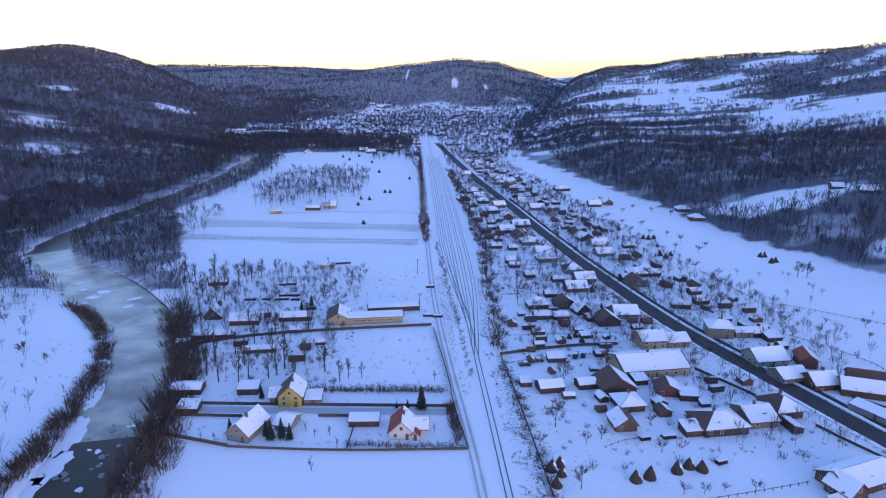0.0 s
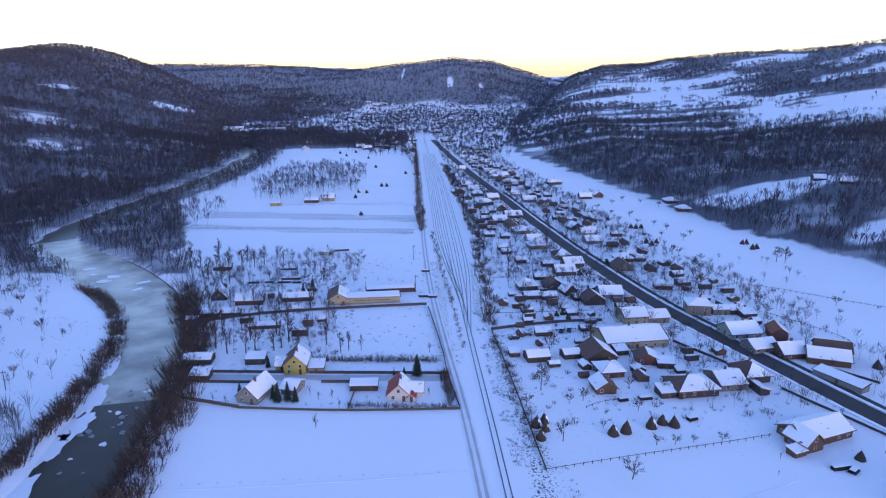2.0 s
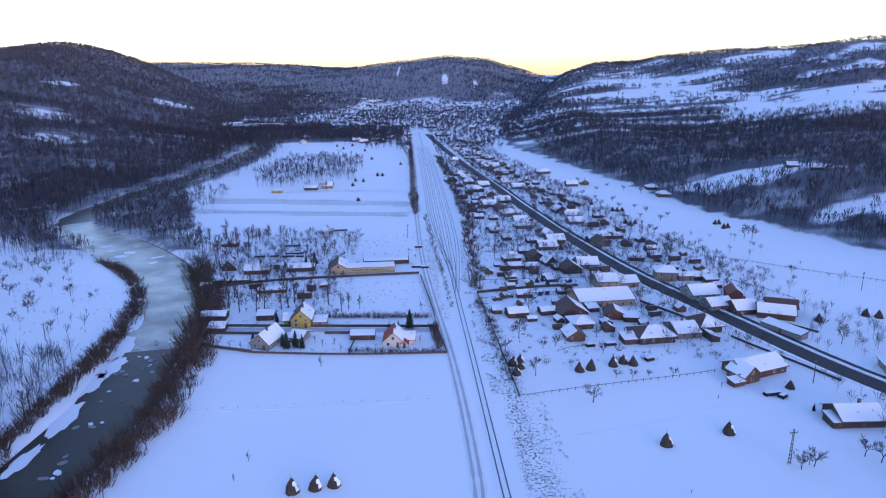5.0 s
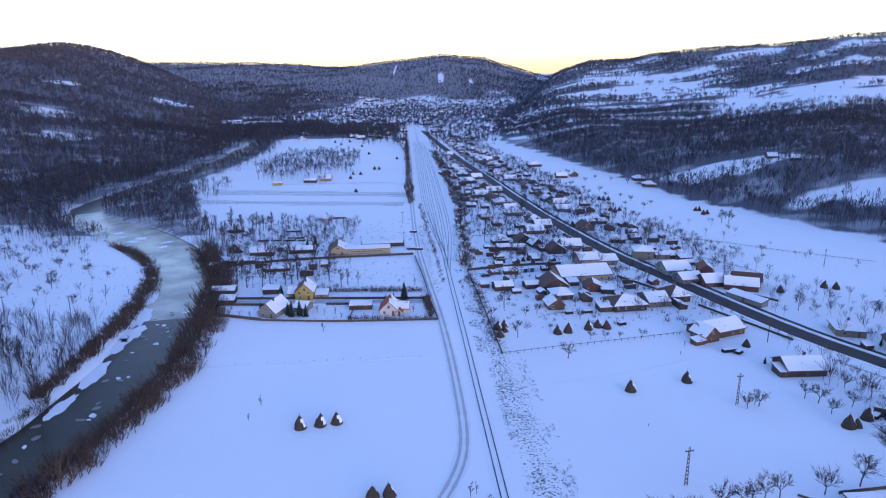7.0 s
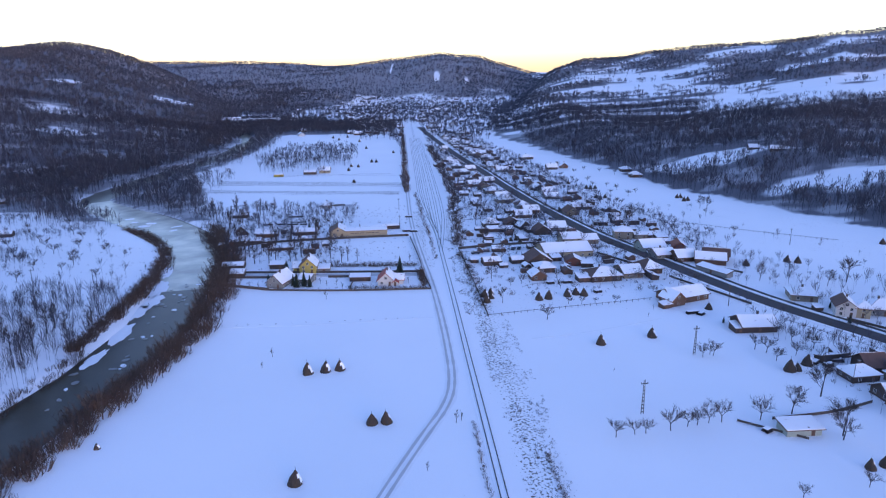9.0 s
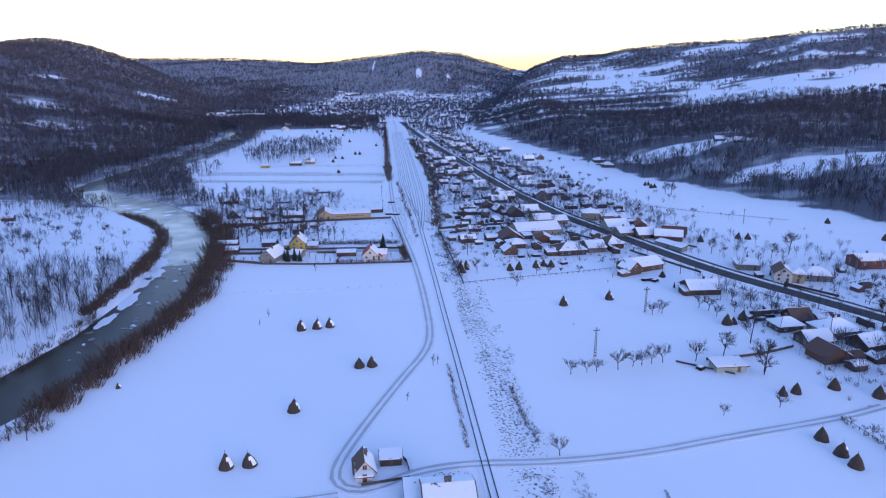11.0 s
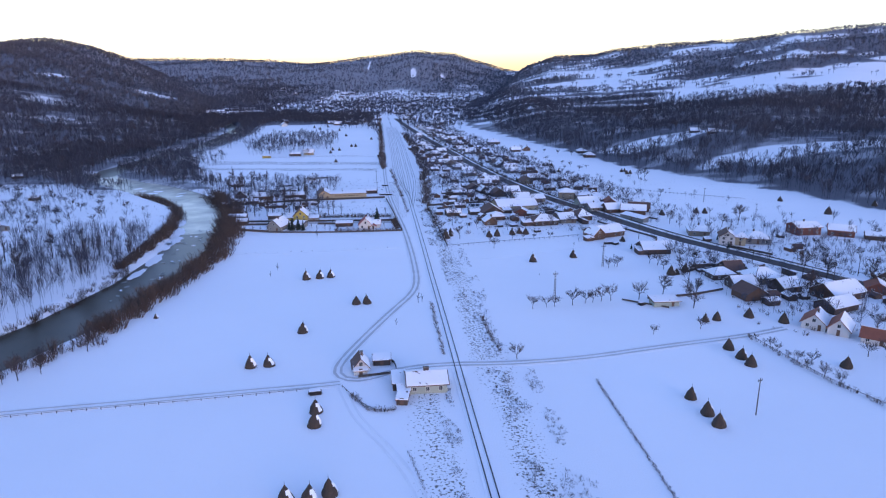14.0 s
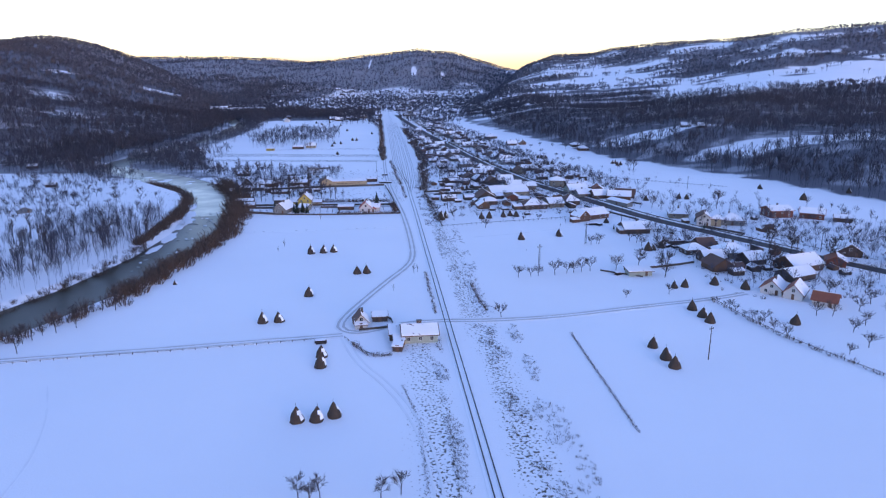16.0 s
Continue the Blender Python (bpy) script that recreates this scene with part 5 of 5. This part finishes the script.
for i, (x, y, r, n) in enumerate([(-86, 283, 5, 5), (-79, 284, 5, 4), (-72, 284, 5, 6), (-66, 284, 5, 4), (-70, 290, 5, 9), (-75, 308, 8, 8), (-13, -9.4, 10, 3), (72.7, 153.9, 20, 3), (63, 166, 10, 4), (56, 165, 14, 3), (101, 130, 12, 5), (103.5, 128.6, 40, 3), (-6, 306, 0, 4), (-2, 262, 5, 4),
                              (-6, 263, 9, 4), (124, 85, 14, 3), (121, 87, 40, 3), (128, 88, 0, 4), (98, 49, 20, 2), (88, 49, 30, 2)]):
    woodpile(x, y, r, n, 3, 40 + i)


# ---- parked cars ----
def car(x, y, rot, paint, label):
    root = new("car")
    root.matrix_basis = pose(x, y, height(x, y), 0, 0, rot)
    bm = bmesh.new()
    prof = [(-2.1, .35), (-2.1, .85), (-1.9, .95), (-1.0, 1.0), (-0.5, 1.45), (1.0, 1.45), (1.7, .98), (2.1, .9), (2.1, .35)]
    a = [bm.verts.new((px, -.82 + (.12 if pz > 1.1 else 0), pz)) for px, pz in prof]
    b = [bm.verts.new((px, .82 - (.12 if pz > 1.1 else 0), pz)) for px, pz in prof]
    bm.faces.new(a)
    bm.faces.new(list(reversed(b)))
    for i in range(len(prof)):
        j = (i + 1) % len(prof)
        bm.faces.new((a[i], b[i], b[j], a[j]))
    bmesh.ops.recalc_face_normals(bm, faces=bm.faces[:])
    me = bpy.data.meshes.new("body")
    bm.to_mesh(me)
    bm.free()
    me.materials.append(paint)
    part("body", me, root)
    part("windscreen", box_data("windscreen", -.85, -.62, 1.05, -.6, .62, 1.36, GLASS), root)
    part("snow_cap", box_data("snow_cap", -.5, -.66, 1.455, 1.0, .66, 1.56, SNOW, .04), root)
    for wx in (-1.35, 1.35):
        for wy in (-.74, .74):
            s = bmesh.new()
            bmesh.ops.create_cone(s, cap_ends=True, segments=14, radius1=.31, radius2=.31, depth=.2, matrix=pose(wx, wy, .31, 90))
            t = bpy.data.meshes.new("wheel")
            s.to_mesh(t)
            s.free()
            t.materials.append(STEEL)
            part("wheel", t, root)
    return tagged(root, label, "car", "parked cars")


DARK_PAINT = plain("dark_car_paint", (0.03, 0.035, 0.05), 0.3, 0.2, 2, 0.0)
car(28.5, 213.5, 10, DARK_PAINT, "dark parked car with snow on its roof")
car(33.5, 217, 12, DARK_PAINT, "dark parked car with snow on its roof")
car(47.5, 221, 70, DARK_PAINT, "dark parked car beside a garden fence")
car(50.5, 222, 75, DARK_PAINT, "dark parked car beside a garden fence")


# ---- power poles ----
def lattice_pole(x, y, tall):
    root = new("power_pole")
    root.matrix_basis = pose(x, y, height(x, y), 0, 0, 10)
    for k in (-1, 1):
        s = Sticks()
        s.stick((k * 0.34, 0, -.3), (k * 0.15, 0, tall), 0.13, 0.1)
        part("leg", s.mesh("leg", CONCRETE), root)
    for i in range(9):
        z = 0.6 + i * (tall - 1.4) / 8
        h = 0.34 - 0.19 * z / tall
        part("rung", box_data("rung", -h, -.09, z - .12, h, .09, z + .12, CONCRETE), root)
    part("crossarm", box_data("crossarm", -.95, -.08, tall - 1.0, .95, .08, tall - .82, STEEL), root)
    for k in (-.85, 0, .85):
        part("insulator", box_data("insulator", k - .08, -.08, tall - (.82 if k else 0), k + .08, .08, tall + (.2 if not k else -.5), CONCRETE, .03), root)
    return tagged(root, "dark concrete ladder pole standing in a snowy field", "power pole", "power poles")


def wood_pole(x, y, tall, arm=True):
    root = new("power_pole")
    root.matrix_basis = pose(x, y, height(x, y), 0, 0, 25)
    s = Sticks()
    s.stick((0, 0, -.3), (0, 0, tall), .17, .11)
    part("mast", s.mesh("mast", POST), root)
    if arm:
        part("crossarm", box_data("crossarm", -.75, -.06, tall - .8, .75, .06, tall - .65, POST), root)
        for k in (-.65, .65):
            part("insulator", box_data("insulator", k - .07, -.07, tall - .65, k + .07, .07, tall - .35, CONCRETE, .02), root)
    return tagged(root, "slender wooden power pole with a short crossarm", "power pole", "power poles")


lattice_pole(60.6, 58.4, 9.3)
lattice_pole(87.8, 94.5, 9.3)
wood_pole(89.3, -25.0, 9.4)
for x, y, t in [(116.9, 137.1, 8), (181.6, 76.6, 8.5), (186.7, 226.2, 8.5), (-131, 170, 6.5), (-154.9, 168.8, 7), (101.5, 203, 8), (90, 240, 8), (83, 280, 8), (75, 325, 8), (66, 380, 8), (-9.8, 270, 8), (-13, 330, 8), (149, 94, 8), (165, 66, 8), (210, 34, 8), (-178, 166, 7)]:
    wood_pole(x, y, t)


# ---- fences ----
FENCE_POST = box_data("post", -.07, -.07, -.3, .07, .07, 1.25, POST)


def fence(line, high=1.3, solid=True, gap=2.5, label="", mat=POST):
    root = new("fence")
    pts = resample(line, gap)
    high *= 0.8
    for a, b in zip(pts[:-1], pts[1:]):
        za, zb = height(a[0], a[1]), height(b[0], b[1])
        n = float(np.hypot(*(b - a)))
        if n < 0.4:
            continue
        ang = math.degrees(math.atan2(b[1] - a[1], b[0] - a[0]))
        part("post", FENCE_POST, root, pose(a[0], a[1], za) @ Matrix.Diagonal((1, 1, high / 1.2, 1)))
        m = pose((a[0] + b[0]) / 2, (a[1] + b[1]) / 2, (za + zb) / 2, 0, 0, ang)
        key = (solid, round(high, 2))
        if key not in PANELS:
            if solid:
                PANELS[key] = box_data("panel", -gap / 2, -.025, .05, gap / 2, .025, high, mat)
            else:
                PANELS[key] = box_data("rail", -gap / 2, -.03, high * .72, gap / 2, .03, high * .85, mat)
        part("panel" if solid else "rail", PANELS[key], root, m @ Matrix.Diagonal((n / gap, 1, 1, 1)))
    return tagged(root, label or ("dark board fence rising from the snow" if solid else "open post and rail fence in snow"), "fence", "fences")


PANELS = {}
fence([(-92.4, 229.6), (-71.8, 239.6), (-40, 246), (-4.4, 251.2)], 1.5)
fence([(-77.2, 165.3), (-57, 159.3)], 1.5)
fence([(-57, 159.3), (-28.3, 157.8), (7.1, 158.9)], 1.0)
fence([(7.1, 159.2), (3.4, 184), (2.5, 200.2), (-3.7, 248)], 1.3)
fence([(-25.4, 158.2), (-24.6, 177)], 1.2)
fence([(-83.5, 183.6), (-41.6, 182.8), (3.8, 182.6)], 1.3)
fence([(-83.5, 176.2), (-58, 175.6)], 1.3)
fence([(-36, 176.2), (-24, 176.2)], 1.3)
fence([(20.8, 222.2), (23.1, 193.2), (24.7, 168.1), (26.7, 138.3), (27.4, 128)], 1.2)
fence([(27.4, 128), (48.2, 133.8), (79.7, 141.8), (91, 145)], 1.2, False)
fence([(20.8, 222.2), (36.1, 227.9), (51.8, 232), (65.7, 233)], 1.5)
fence([(22, 214), (38, 220), (58, 224)], 1.2, False)
fence([(136, 338.8), (141.5, 285.1)], 1.1, False)
fence([(141.5, 284.5), (126.6, 277.1), (96.9, 269.8)], 1.1, False)
fence([(143.8, 282.8), (157.8, 275.2), (180.8, 255.7), (215, 232)], 1.1, False)
fence([(134.9, 242.4), (143.1, 231.5), (151.9, 215), (150.5, 206)], 1.2, False)
fence([(86.4, 210.7), (97.9, 191.6), (99, 188.4)], 1.2)
fence([(107.3, 172.5), (111.2, 164.7), (117.4, 154), (126, 138)], 1.1)
fence([(110.6, 20.2), (113.3, 5.4), (117.6, -13), (126, -32), (134, -50)], 1.0, False)
fence([(-93.7, -19.1), (-74.2, -15.4), (-53.1, -12.9), (-34.1, -10.5), (-14.6, -7.4)], 0.7, False, 3.2)
fence([(-6.7, -6.3), (-4, -11.2), (1.8, -19.4), (6.2, -18.9)], 0.8, False)
fence([(-3, -1.2), (3, .2), (7, 1.2)], 0.9)
fence([(0, 9.5), (5.5, 9.6), (6.6, 3.5)], 1.0)
fence([(122, 62), (112, 58), (104, 56), (92, 54.5)], 1.1)
fence([(83, 54), (90, 49), (96, 45)], 0.8)
fence([(140, 176), (128, 190)], 1.1)
fence([(44, 160), (50, 164), (57, 165)], 0.9, False)
fence([(130, 122), (142, 102), (152, 88)], 1.0, False)
fence([(164, 106), (152, 122)], 1.2)
fence([(170, 100), (184, 78), (196, 62)], 1.1, False)
fence([(176, 120), (196, 128), (214, 128)], 1.0, False)
fence([(-28, 500), (-60, 497), (-130, 487)], 1.2, False, 4)
fence([(103, 330), (116, 392), (118, 420)], 1.1, False)
fence([(60, 350), (34, 346)], 1.1, False)
fence([(64, 300), (26, 292)], 1.1, False)
fence([(-67, 345), (-50, 350)], 1.4)
fence([(68, 245), (24, 240)], 1.1, False)


# ---- dry growth poking through the snow along the line ----
def tufts(name, label, spots, size, seed, mat=BRUSH):
    g = random.Random(seed)
    s = Sticks()
    for x, y in spots:
        z = height(x, y)
        q = g.uniform(0.5, 1.3) * size
        for _ in range(7):
            a = g.uniform(0, 6.283)
            bx, by = x + g.uniform(-.35, .35) * size * 2, y + g.uniform(-.35, .35) * size * 2
            s.stick((bx, by, z - .05), (bx + math.cos(a) * q * .5, by + math.sin(a) * q * .5, z + q), 0.035 * size + .01, 0)
    return tagged(new(name, s.mesh(name, mat)), label, "dry grass", kind="stuff")


def near_rail(n, lo, hi, y0, y1, seed):
    g = random.Random(seed)
    out = []
    while len(out) < n:
        y = g.uniform(y0, y1)
        off = g.uniform(lo, hi)
        x = RAIL_X(y) + off
        if noise.noise((x * 0.22, y * 0.09, seed)) > -0.02:
            out.append((x, y))
    return out


tufts("dry_grass", "dry weeds beside the railway track", near_rail(420, -7, -3.5, -125, 4, 61), 0.55, 1)
tufts("dry_grass", "dry weeds on the embankment beside the rails", near_rail(700, 7, 20, -110, 2, 62), 0.55, 2)
tufts("dry_grass", "dry weeds along the railway", near_rail(520, 5, 17, 10, 130, 63), 0.5, 3)
tufts("dry_grass", "dry weeds along the railway", near_rail(300, 3, 10, 130, 250, 64), 0.6, 4)
tufts("dry_grass", "dark weeds along a ditch in the snow", [(57.8 + 0.024 * (-5 - y) + random.Random(int(y * 9)).uniform(-.25, .25), y) for y in np.linspace(-5, -60, 260)], 0.42, 5)
tufts("dry_grass", "weeds along the farm track", [(13.7 + (y + 55) * -0.035 + random.Random(int(y * 7)).uniform(-.3, .3), y) for y in np.linspace(-52, -79, 60)] + [(9.7 + (-36 - y) * 0.23, y) for y in np.linspace(-36, -49, 36)], 0.4, 6)
tufts("dry_grass", "row of dark clods across the snow", [(-79 + i * 4.7 + 0.6 * math.sin(i * 5), 120.5 + i * 0.42) for i in range(18)], 0.5, 7)
g7 = random.Random(77)
tufts("dry_grass", "scattered weeds in the meadow beyond the river", [(-g7.uniform(112, 215), g7.uniform(130, 235)) for _ in range(260)], 0.6, 8)
tufts("dry_grass", "garden stalks and weeds in the village plots", [(g7.uniform(26, 130), g7.uniform(150, 420)) for _ in range(900)], 0.7, 9)
tufts("dry_grass", "garden stalks and weeds by the river plots", [(g7.uniform(-85, 0), g7.uniform(160, 345)) for _ in range(420)], 0.7, 10)

# ---- far woods: whole hillsides of bare trees ----
def wood_models(n, tall, spread, branches, width, seed, split=True):
    out = []
    rng = random.Random(seed)
    for _ in range(n):
        s = Sticks()
        s.stick((0, 0, -1), (rng.uniform(-.4, .4), rng.uniform(-.4, .4), tall * 0.85), width * 0.9, 0)
        for i in range(branches):
            a, c = rng.uniform(0, 6.283), rng.uniform(0.1, 1.0)
            b = Vector((0, 0, tall * rng.uniform(0.25, 0.6)))
            q = spread * c
            top = tall * (0.62 + 0.38 * math.sqrt(1 - c * c * 0.9)) * rng.uniform(0.85, 1.05)
            e = Vector((math.cos(a) * q, math.sin(a) * q, top))
            if split:
                s.stick(e.lerp(b, 0.35), b, width * 0.9, 0)
                s.stick(e.lerp(b, 0.35), e, width, 0)
            else:
                s.stick(e, b, width * 1.1, 0)
        out.append((np.array(s.v), np.array(s.f)))
    return out


def scatter_wood(name, label, box, spacing, share, models, seed, mat=WOODS, lo=0.7, hi=1.2):
    """Joins many trees over a stretch of land into one mesh, where share(x, y) allows them."""
    rng = np.random.RandomState(seed)
    x0, y0, x1, y1 = box
    n = int((x1 - x0) * (y1 - y0) / (spacing * spacing))
    X, Y = rng.uniform(x0, x1, n), rng.uniform(y0, y1, n)
    keep = rng.uniform(0, 1, n) < share(X, Y)
    X, Y = X[keep], Y[keep]
    Z = land(X, Y)
    V, F, base = [], [], 0
    pick, turn, size = rng.randint(0, len(models), len(X)), rng.uniform(0, 6.283, len(X)), rng.uniform(lo, hi, len(X))
    for k, (v, f) in enumerate(models):
        s = pick == k
        m = int(s.sum())
        if not m:
            continue
        c, q, w = np.cos(turn[s])[:, None], np.sin(turn[s])[:, None], size[s][:, None]
        P = np.stack([(v[:, 0] * c - v[:, 1] * q) * w + X[s][:, None], (v[:, 0] * q + v[:, 1] * c) * w + Y[s][:, None], v[:, 2] * w + Z[s][:, None]], -1)
        V.append(P.reshape(-1, 3))
        F.append((f[None] + (np.arange(m) * len(v))[:, None, None] + base).reshape(-1, 3))
        base += m * len(v)
    V, F = np.concatenate(V), np.concatenate(F)
    me = bpy.data.meshes.new(name)
    me.vertices.add(len(V))
    me.vertices.foreach_set("co", V.ravel())
    me.loops.add(F.size)
    me.loops.foreach_set("vertex_index", F.ravel().astype(np.int32))
    me.polygons.add(len(F))
    me.polygons.foreach_set("loop_start", np.arange(0, F.size, 3, dtype=np.int32))
    me.update(calc_edges=True)
    me.materials.append(mat)
    return tagged(new(name, me), label, "woods", kind="stuff")


NEAR_WOOD = wood_models(8, 11, 3.8, 7, 0.16, 51, False)
FAR_WOOD = wood_models(6, 11, 4.8, 6, 0.40, 52, False)
BANK = wood_models(8, 11, 3.2, 14, 0.06, 54)
GARDEN = wood_models(8, 11, 4.3, 13, 0.105, 53)
scatter_wood("hillside_wood", "dense leafless wood on a snowy slope", (-700, 330, -225, 900), 4.9, woods, NEAR_WOOD, 1)
# ridge, far pastures and mountain use the wood colour with painted haze
scatter_wood("hillside_wood", "dense leafless wood on a high ridge", (-1500, 900, -330, 1900), 9.4, woods, FAR_WOOD, 2, mat=HAZY_WOODS)
scatter_wood("hillside_wood", "dense leafless wood on the upper slopes", (620, 300, 1150, 1000), 8.5, woods, FAR_WOOD, 11)
scatter_wood("hillside_wood", "dense dark leafless wood above the village", (130, 60, 620, 1000), 5.2, woods, NEAR_WOOD, 3)
scatter_wood("hillside_wood", "scattered leafless woods between snowy pastures", (90, 1000, 1500, 2150), 9.4, lambda X, Y: np.maximum(woods(X, Y), 0.05 * (line_dist(X, Y, FOOT_RIGHT)[1] > 0)), FAR_WOOD, 4, mat=HAZY_WOODS, lo=0.5, hi=1.05)
scatter_wood("hillside_wood", "leafless wood over the far mountain", (-1300, 1260, 700, 2640), 11.3, woods, FAR_WOOD, 5, mat=HAZY_WOODS, lo=0.6, hi=1.0)



scatter_wood("riverside_wood", "bare alder and willow scrub along the river", (-330, 285, -45, 1190), 3.8, groves, NEAR_WOOD, 6, lo=0.5, hi=1.0)



def far_bank(X, Y):
    d, side, _, w = line_dist(X, Y, RIVER)
    return (side < 0) * (d > w + 3) * (1 - 0.75 * smooth((d - 45) / 35)) * (Y > -60) * (Y < 150) * 0.85


scatter_wood("riverside_wood", "leafless trees on the far bank of the river", (-240, -60, -98, 150), 3.4, far_bank, BANK, 7, lo=0.65, hi=1.15)


# ---- more homes along the village road ----
def row_of_homes():
    models = [house("house", f"{WALLS[wl][1]} village house with a snowy roof among gardens", 700 + 30 * k, -400, 0, w, d, h, r, st, wl, bare=bare, group="village houses")
              for k, (w, d, h, r, st, wl, bare) in enumerate(((9.5, 8, 3, 3, "hip", "wood", ""), (8, 9, 3, 3.4, "y", "beige", "L"), (10, 7.5, 3, 2.8, "x", "brown", ""), (8.5, 8.5, 3.2, 3, "hip", "grey", "L"), (9, 7, 3, 3, "x", "white", "B")))]
    huts = [house("shed", f"small {WALLS[wl][1]} shed with a snowy roof", 700 + 30 * k, -450, 0, w, d, 2.4, 1.3, st, wl, chim=0, wins=False, over=0.3, cat="shed", group="village sheds", bare=bare)
            for k, (w, d, st, wl, bare) in enumerate(((5.5, 4.5, "x", "wood", ""), (6.5, 4, "shed", "wood", ""), (4.5, 5.5, "y", "brown", "L")))]
    g = random.Random(17)
    line = resample(ROAD[6:14], 1.0)
    made = 0
    for _ in range(1500):
        i = g.randrange(20, len(line) - 2)
        p, q = line[i], line[i + 1]
        t = (q - p) / np.hypot(*(q - p))
        off = g.choice((-1, 1)) * g.uniform(11, 42)
        small = abs(off) > 24 or g.random() < 0.35
        x, y = p[0] + t[1] * off, p[1] - t[0] * off
        if y < 283 or (off < 0 and x < 28 - 0.02 * (y - 300)):
            continue
        r = 4.6 if small else 7.5
        if any(math.hypot(x - a, y - b) < r + c * 0.85 for a, b, c in FOOTPRINTS):
            continue
        turn = math.degrees(math.atan2(t[1], t[0])) - 90 + g.choice((0, 0, 90)) + g.uniform(-4, 4)
        copy_thing((huts if small else models)[made % (3 if small else 5)], pose(x, y, height(x, y), 0, 0, turn))
        FOOTPRINTS.append((x, y, r * 0.75))
        made += 1
        if made >= 95:
            break
    # outbuildings crowded into the nearer yards
    for x0, y0, x1, y1, n in ((28, 180, 62, 280, 22), (62, 165, 100, 290, 12), (104, 195, 135, 300, 10), (120, 44, 172, 92, 14), (146, 110, 185, 140, 5), (-100, 215, -40, 275, 9)):
        for _ in range(n * 14):
            x, y = g.uniform(x0, x1), g.uniform(y0, y1)
            if n == 0 or float(line_dist(x, y, ROAD)[0]) < 8 or any(math.hypot(x - a, y - b) < 2.6 + c * 0.95 for a, b, c in FOOTPRINTS):
                continue
            c = copy_thing(huts[n % 3], pose(x, y, height(x, y), 0, 0, g.choice((9, 99, 189)) + g.uniform(-5, 5)))
            q = g.uniform(0.5, 0.8)
            c.scale = (q * g.uniform(0.8, 1.3), q, q * 1.1)
            FOOTPRINTS.append((x, y, 2.6))
            n -= 1
    drop_model(*models, *huts)


row_of_homes()


def clear_of(X, Y):
    """Away from the road, the rails and the buildings."""
    ok = (line_dist(X, Y, ROAD)[0] > 7) & (line_dist(X, Y, MAIN)[0] > 14)
    d, _, _, w = line_dist(X, Y, RIVER)
    ok &= d > w + 5
    for x, y, r in FOOTPRINTS:
        ok &= np.hypot(X - x, Y - y) > r * 0.85
    return ok


def village_growth(X, Y):
    d = line_dist(X, Y, ROAD)[0]
    g = (d < 55) * (Y > 235) * (Y < 880) * (0.34 + 0.46 * (wave(X, Y, 14, 2.0) > -0.1))
    g = np.maximum(g, (d < 45) * (Y > 160) * (Y <= 235) * 0.34)
    g = np.maximum(g, (d < 60) * (Y > 20) * (Y < 140) * (X > 118) * 0.42)
    g = np.maximum(g, (X < -38) * (X > -112) * (Y > 197) * (Y < 335) * 0.40)
    g = np.maximum(g, (X < -120) * (X > -260) * (Y > 150) * (Y < 330) * (0.04 + 0.42 * ((X < -165) & (wave(X, Y, 16, 4.0) > 0))) * (line_dist(X, Y, RIVER)[0] > 20))
    g = np.maximum(g, (X > 130) * (Y > 30) * (Y < 330) * (d < 95) * np.where(Y < 165, 0.13, 0.035))
    return np.minimum(g * 1.6, 0.95) * clear_of(X, Y)


scatter_wood("garden_growth", "leafless garden trees and scrub among the houses", (-260, 20, 260, 880), 3.6, village_growth, GARDEN, 8, lo=0.3, hi=0.72)


def valley_growth(X, Y):
    g = smooth((wave(X * 0.6, Y, 36, 4.0) + 0.6 * wave(X, Y, 15, 6.0) + 0.6) / 0.4) * (Y > 850) * 0.9
    g = np.maximum(g, (np.abs(X - 20 + 0.03 * Y) < 90) * (Y > 800) * 0.55)
    return g * (line_dist(X, Y, MAIN)[0] > 14)


scatter_wood("valley_trees", "leafless groves between distant village houses", (-420, 800, 260, 1760), 7.0, valley_growth, FAR_WOOD, 9, lo=0.45, hi=0.85)

# ---- the village at the head of the valley ----
FAR_HOMES = []
for k, (w, d, wl, st, bare) in enumerate(((11, 8, "wood", "x", ""), (9, 9, "beige", "hip", ""), (12, 8, "brown", "x", "B"), (9, 11, "white", "y", ""), (14, 9, "grey", "x", ""))):
    FAR_HOMES.append(house("house", f"distant {WALLS[wl][1]} village house with a snowy roof", 600 + 30 * k, -400, 0, w, d, 3.2, 3.2, st, wl, bare=bare, chim=0, wins=False, door="", group="distant village houses"))
g5 = random.Random(33)
done = 0
while done < 150:
    u = g5.random()
    y = 850 + 900 * u ** 0.9
    x = g5.gauss(-60 + 0.05 * (y - 850), 95 + 60 * u)
    if x < -330 or x > 240 or abs(x - (-15 - 0.045 * (y - 830))) < 16 or float(line_dist(x, y, ROAD)[0]) < 9:
        continue
    copy_thing(FAR_HOMES[done % 5], pose(x, y, height(x, y), 0, 0, g5.choice((0, 10, 95, -15, 20))))
    done += 1
for x, y in ((-318, 1085), (-295, 1100), (-270, 1110), (-340, 1110)):
    c = copy_thing(FAR_HOMES[4], pose(x, y, height(x, y), 0, 0, 5))
    c.scale = (2.2, 1.8, 1.5)
drop_model(*FAR_HOMES)
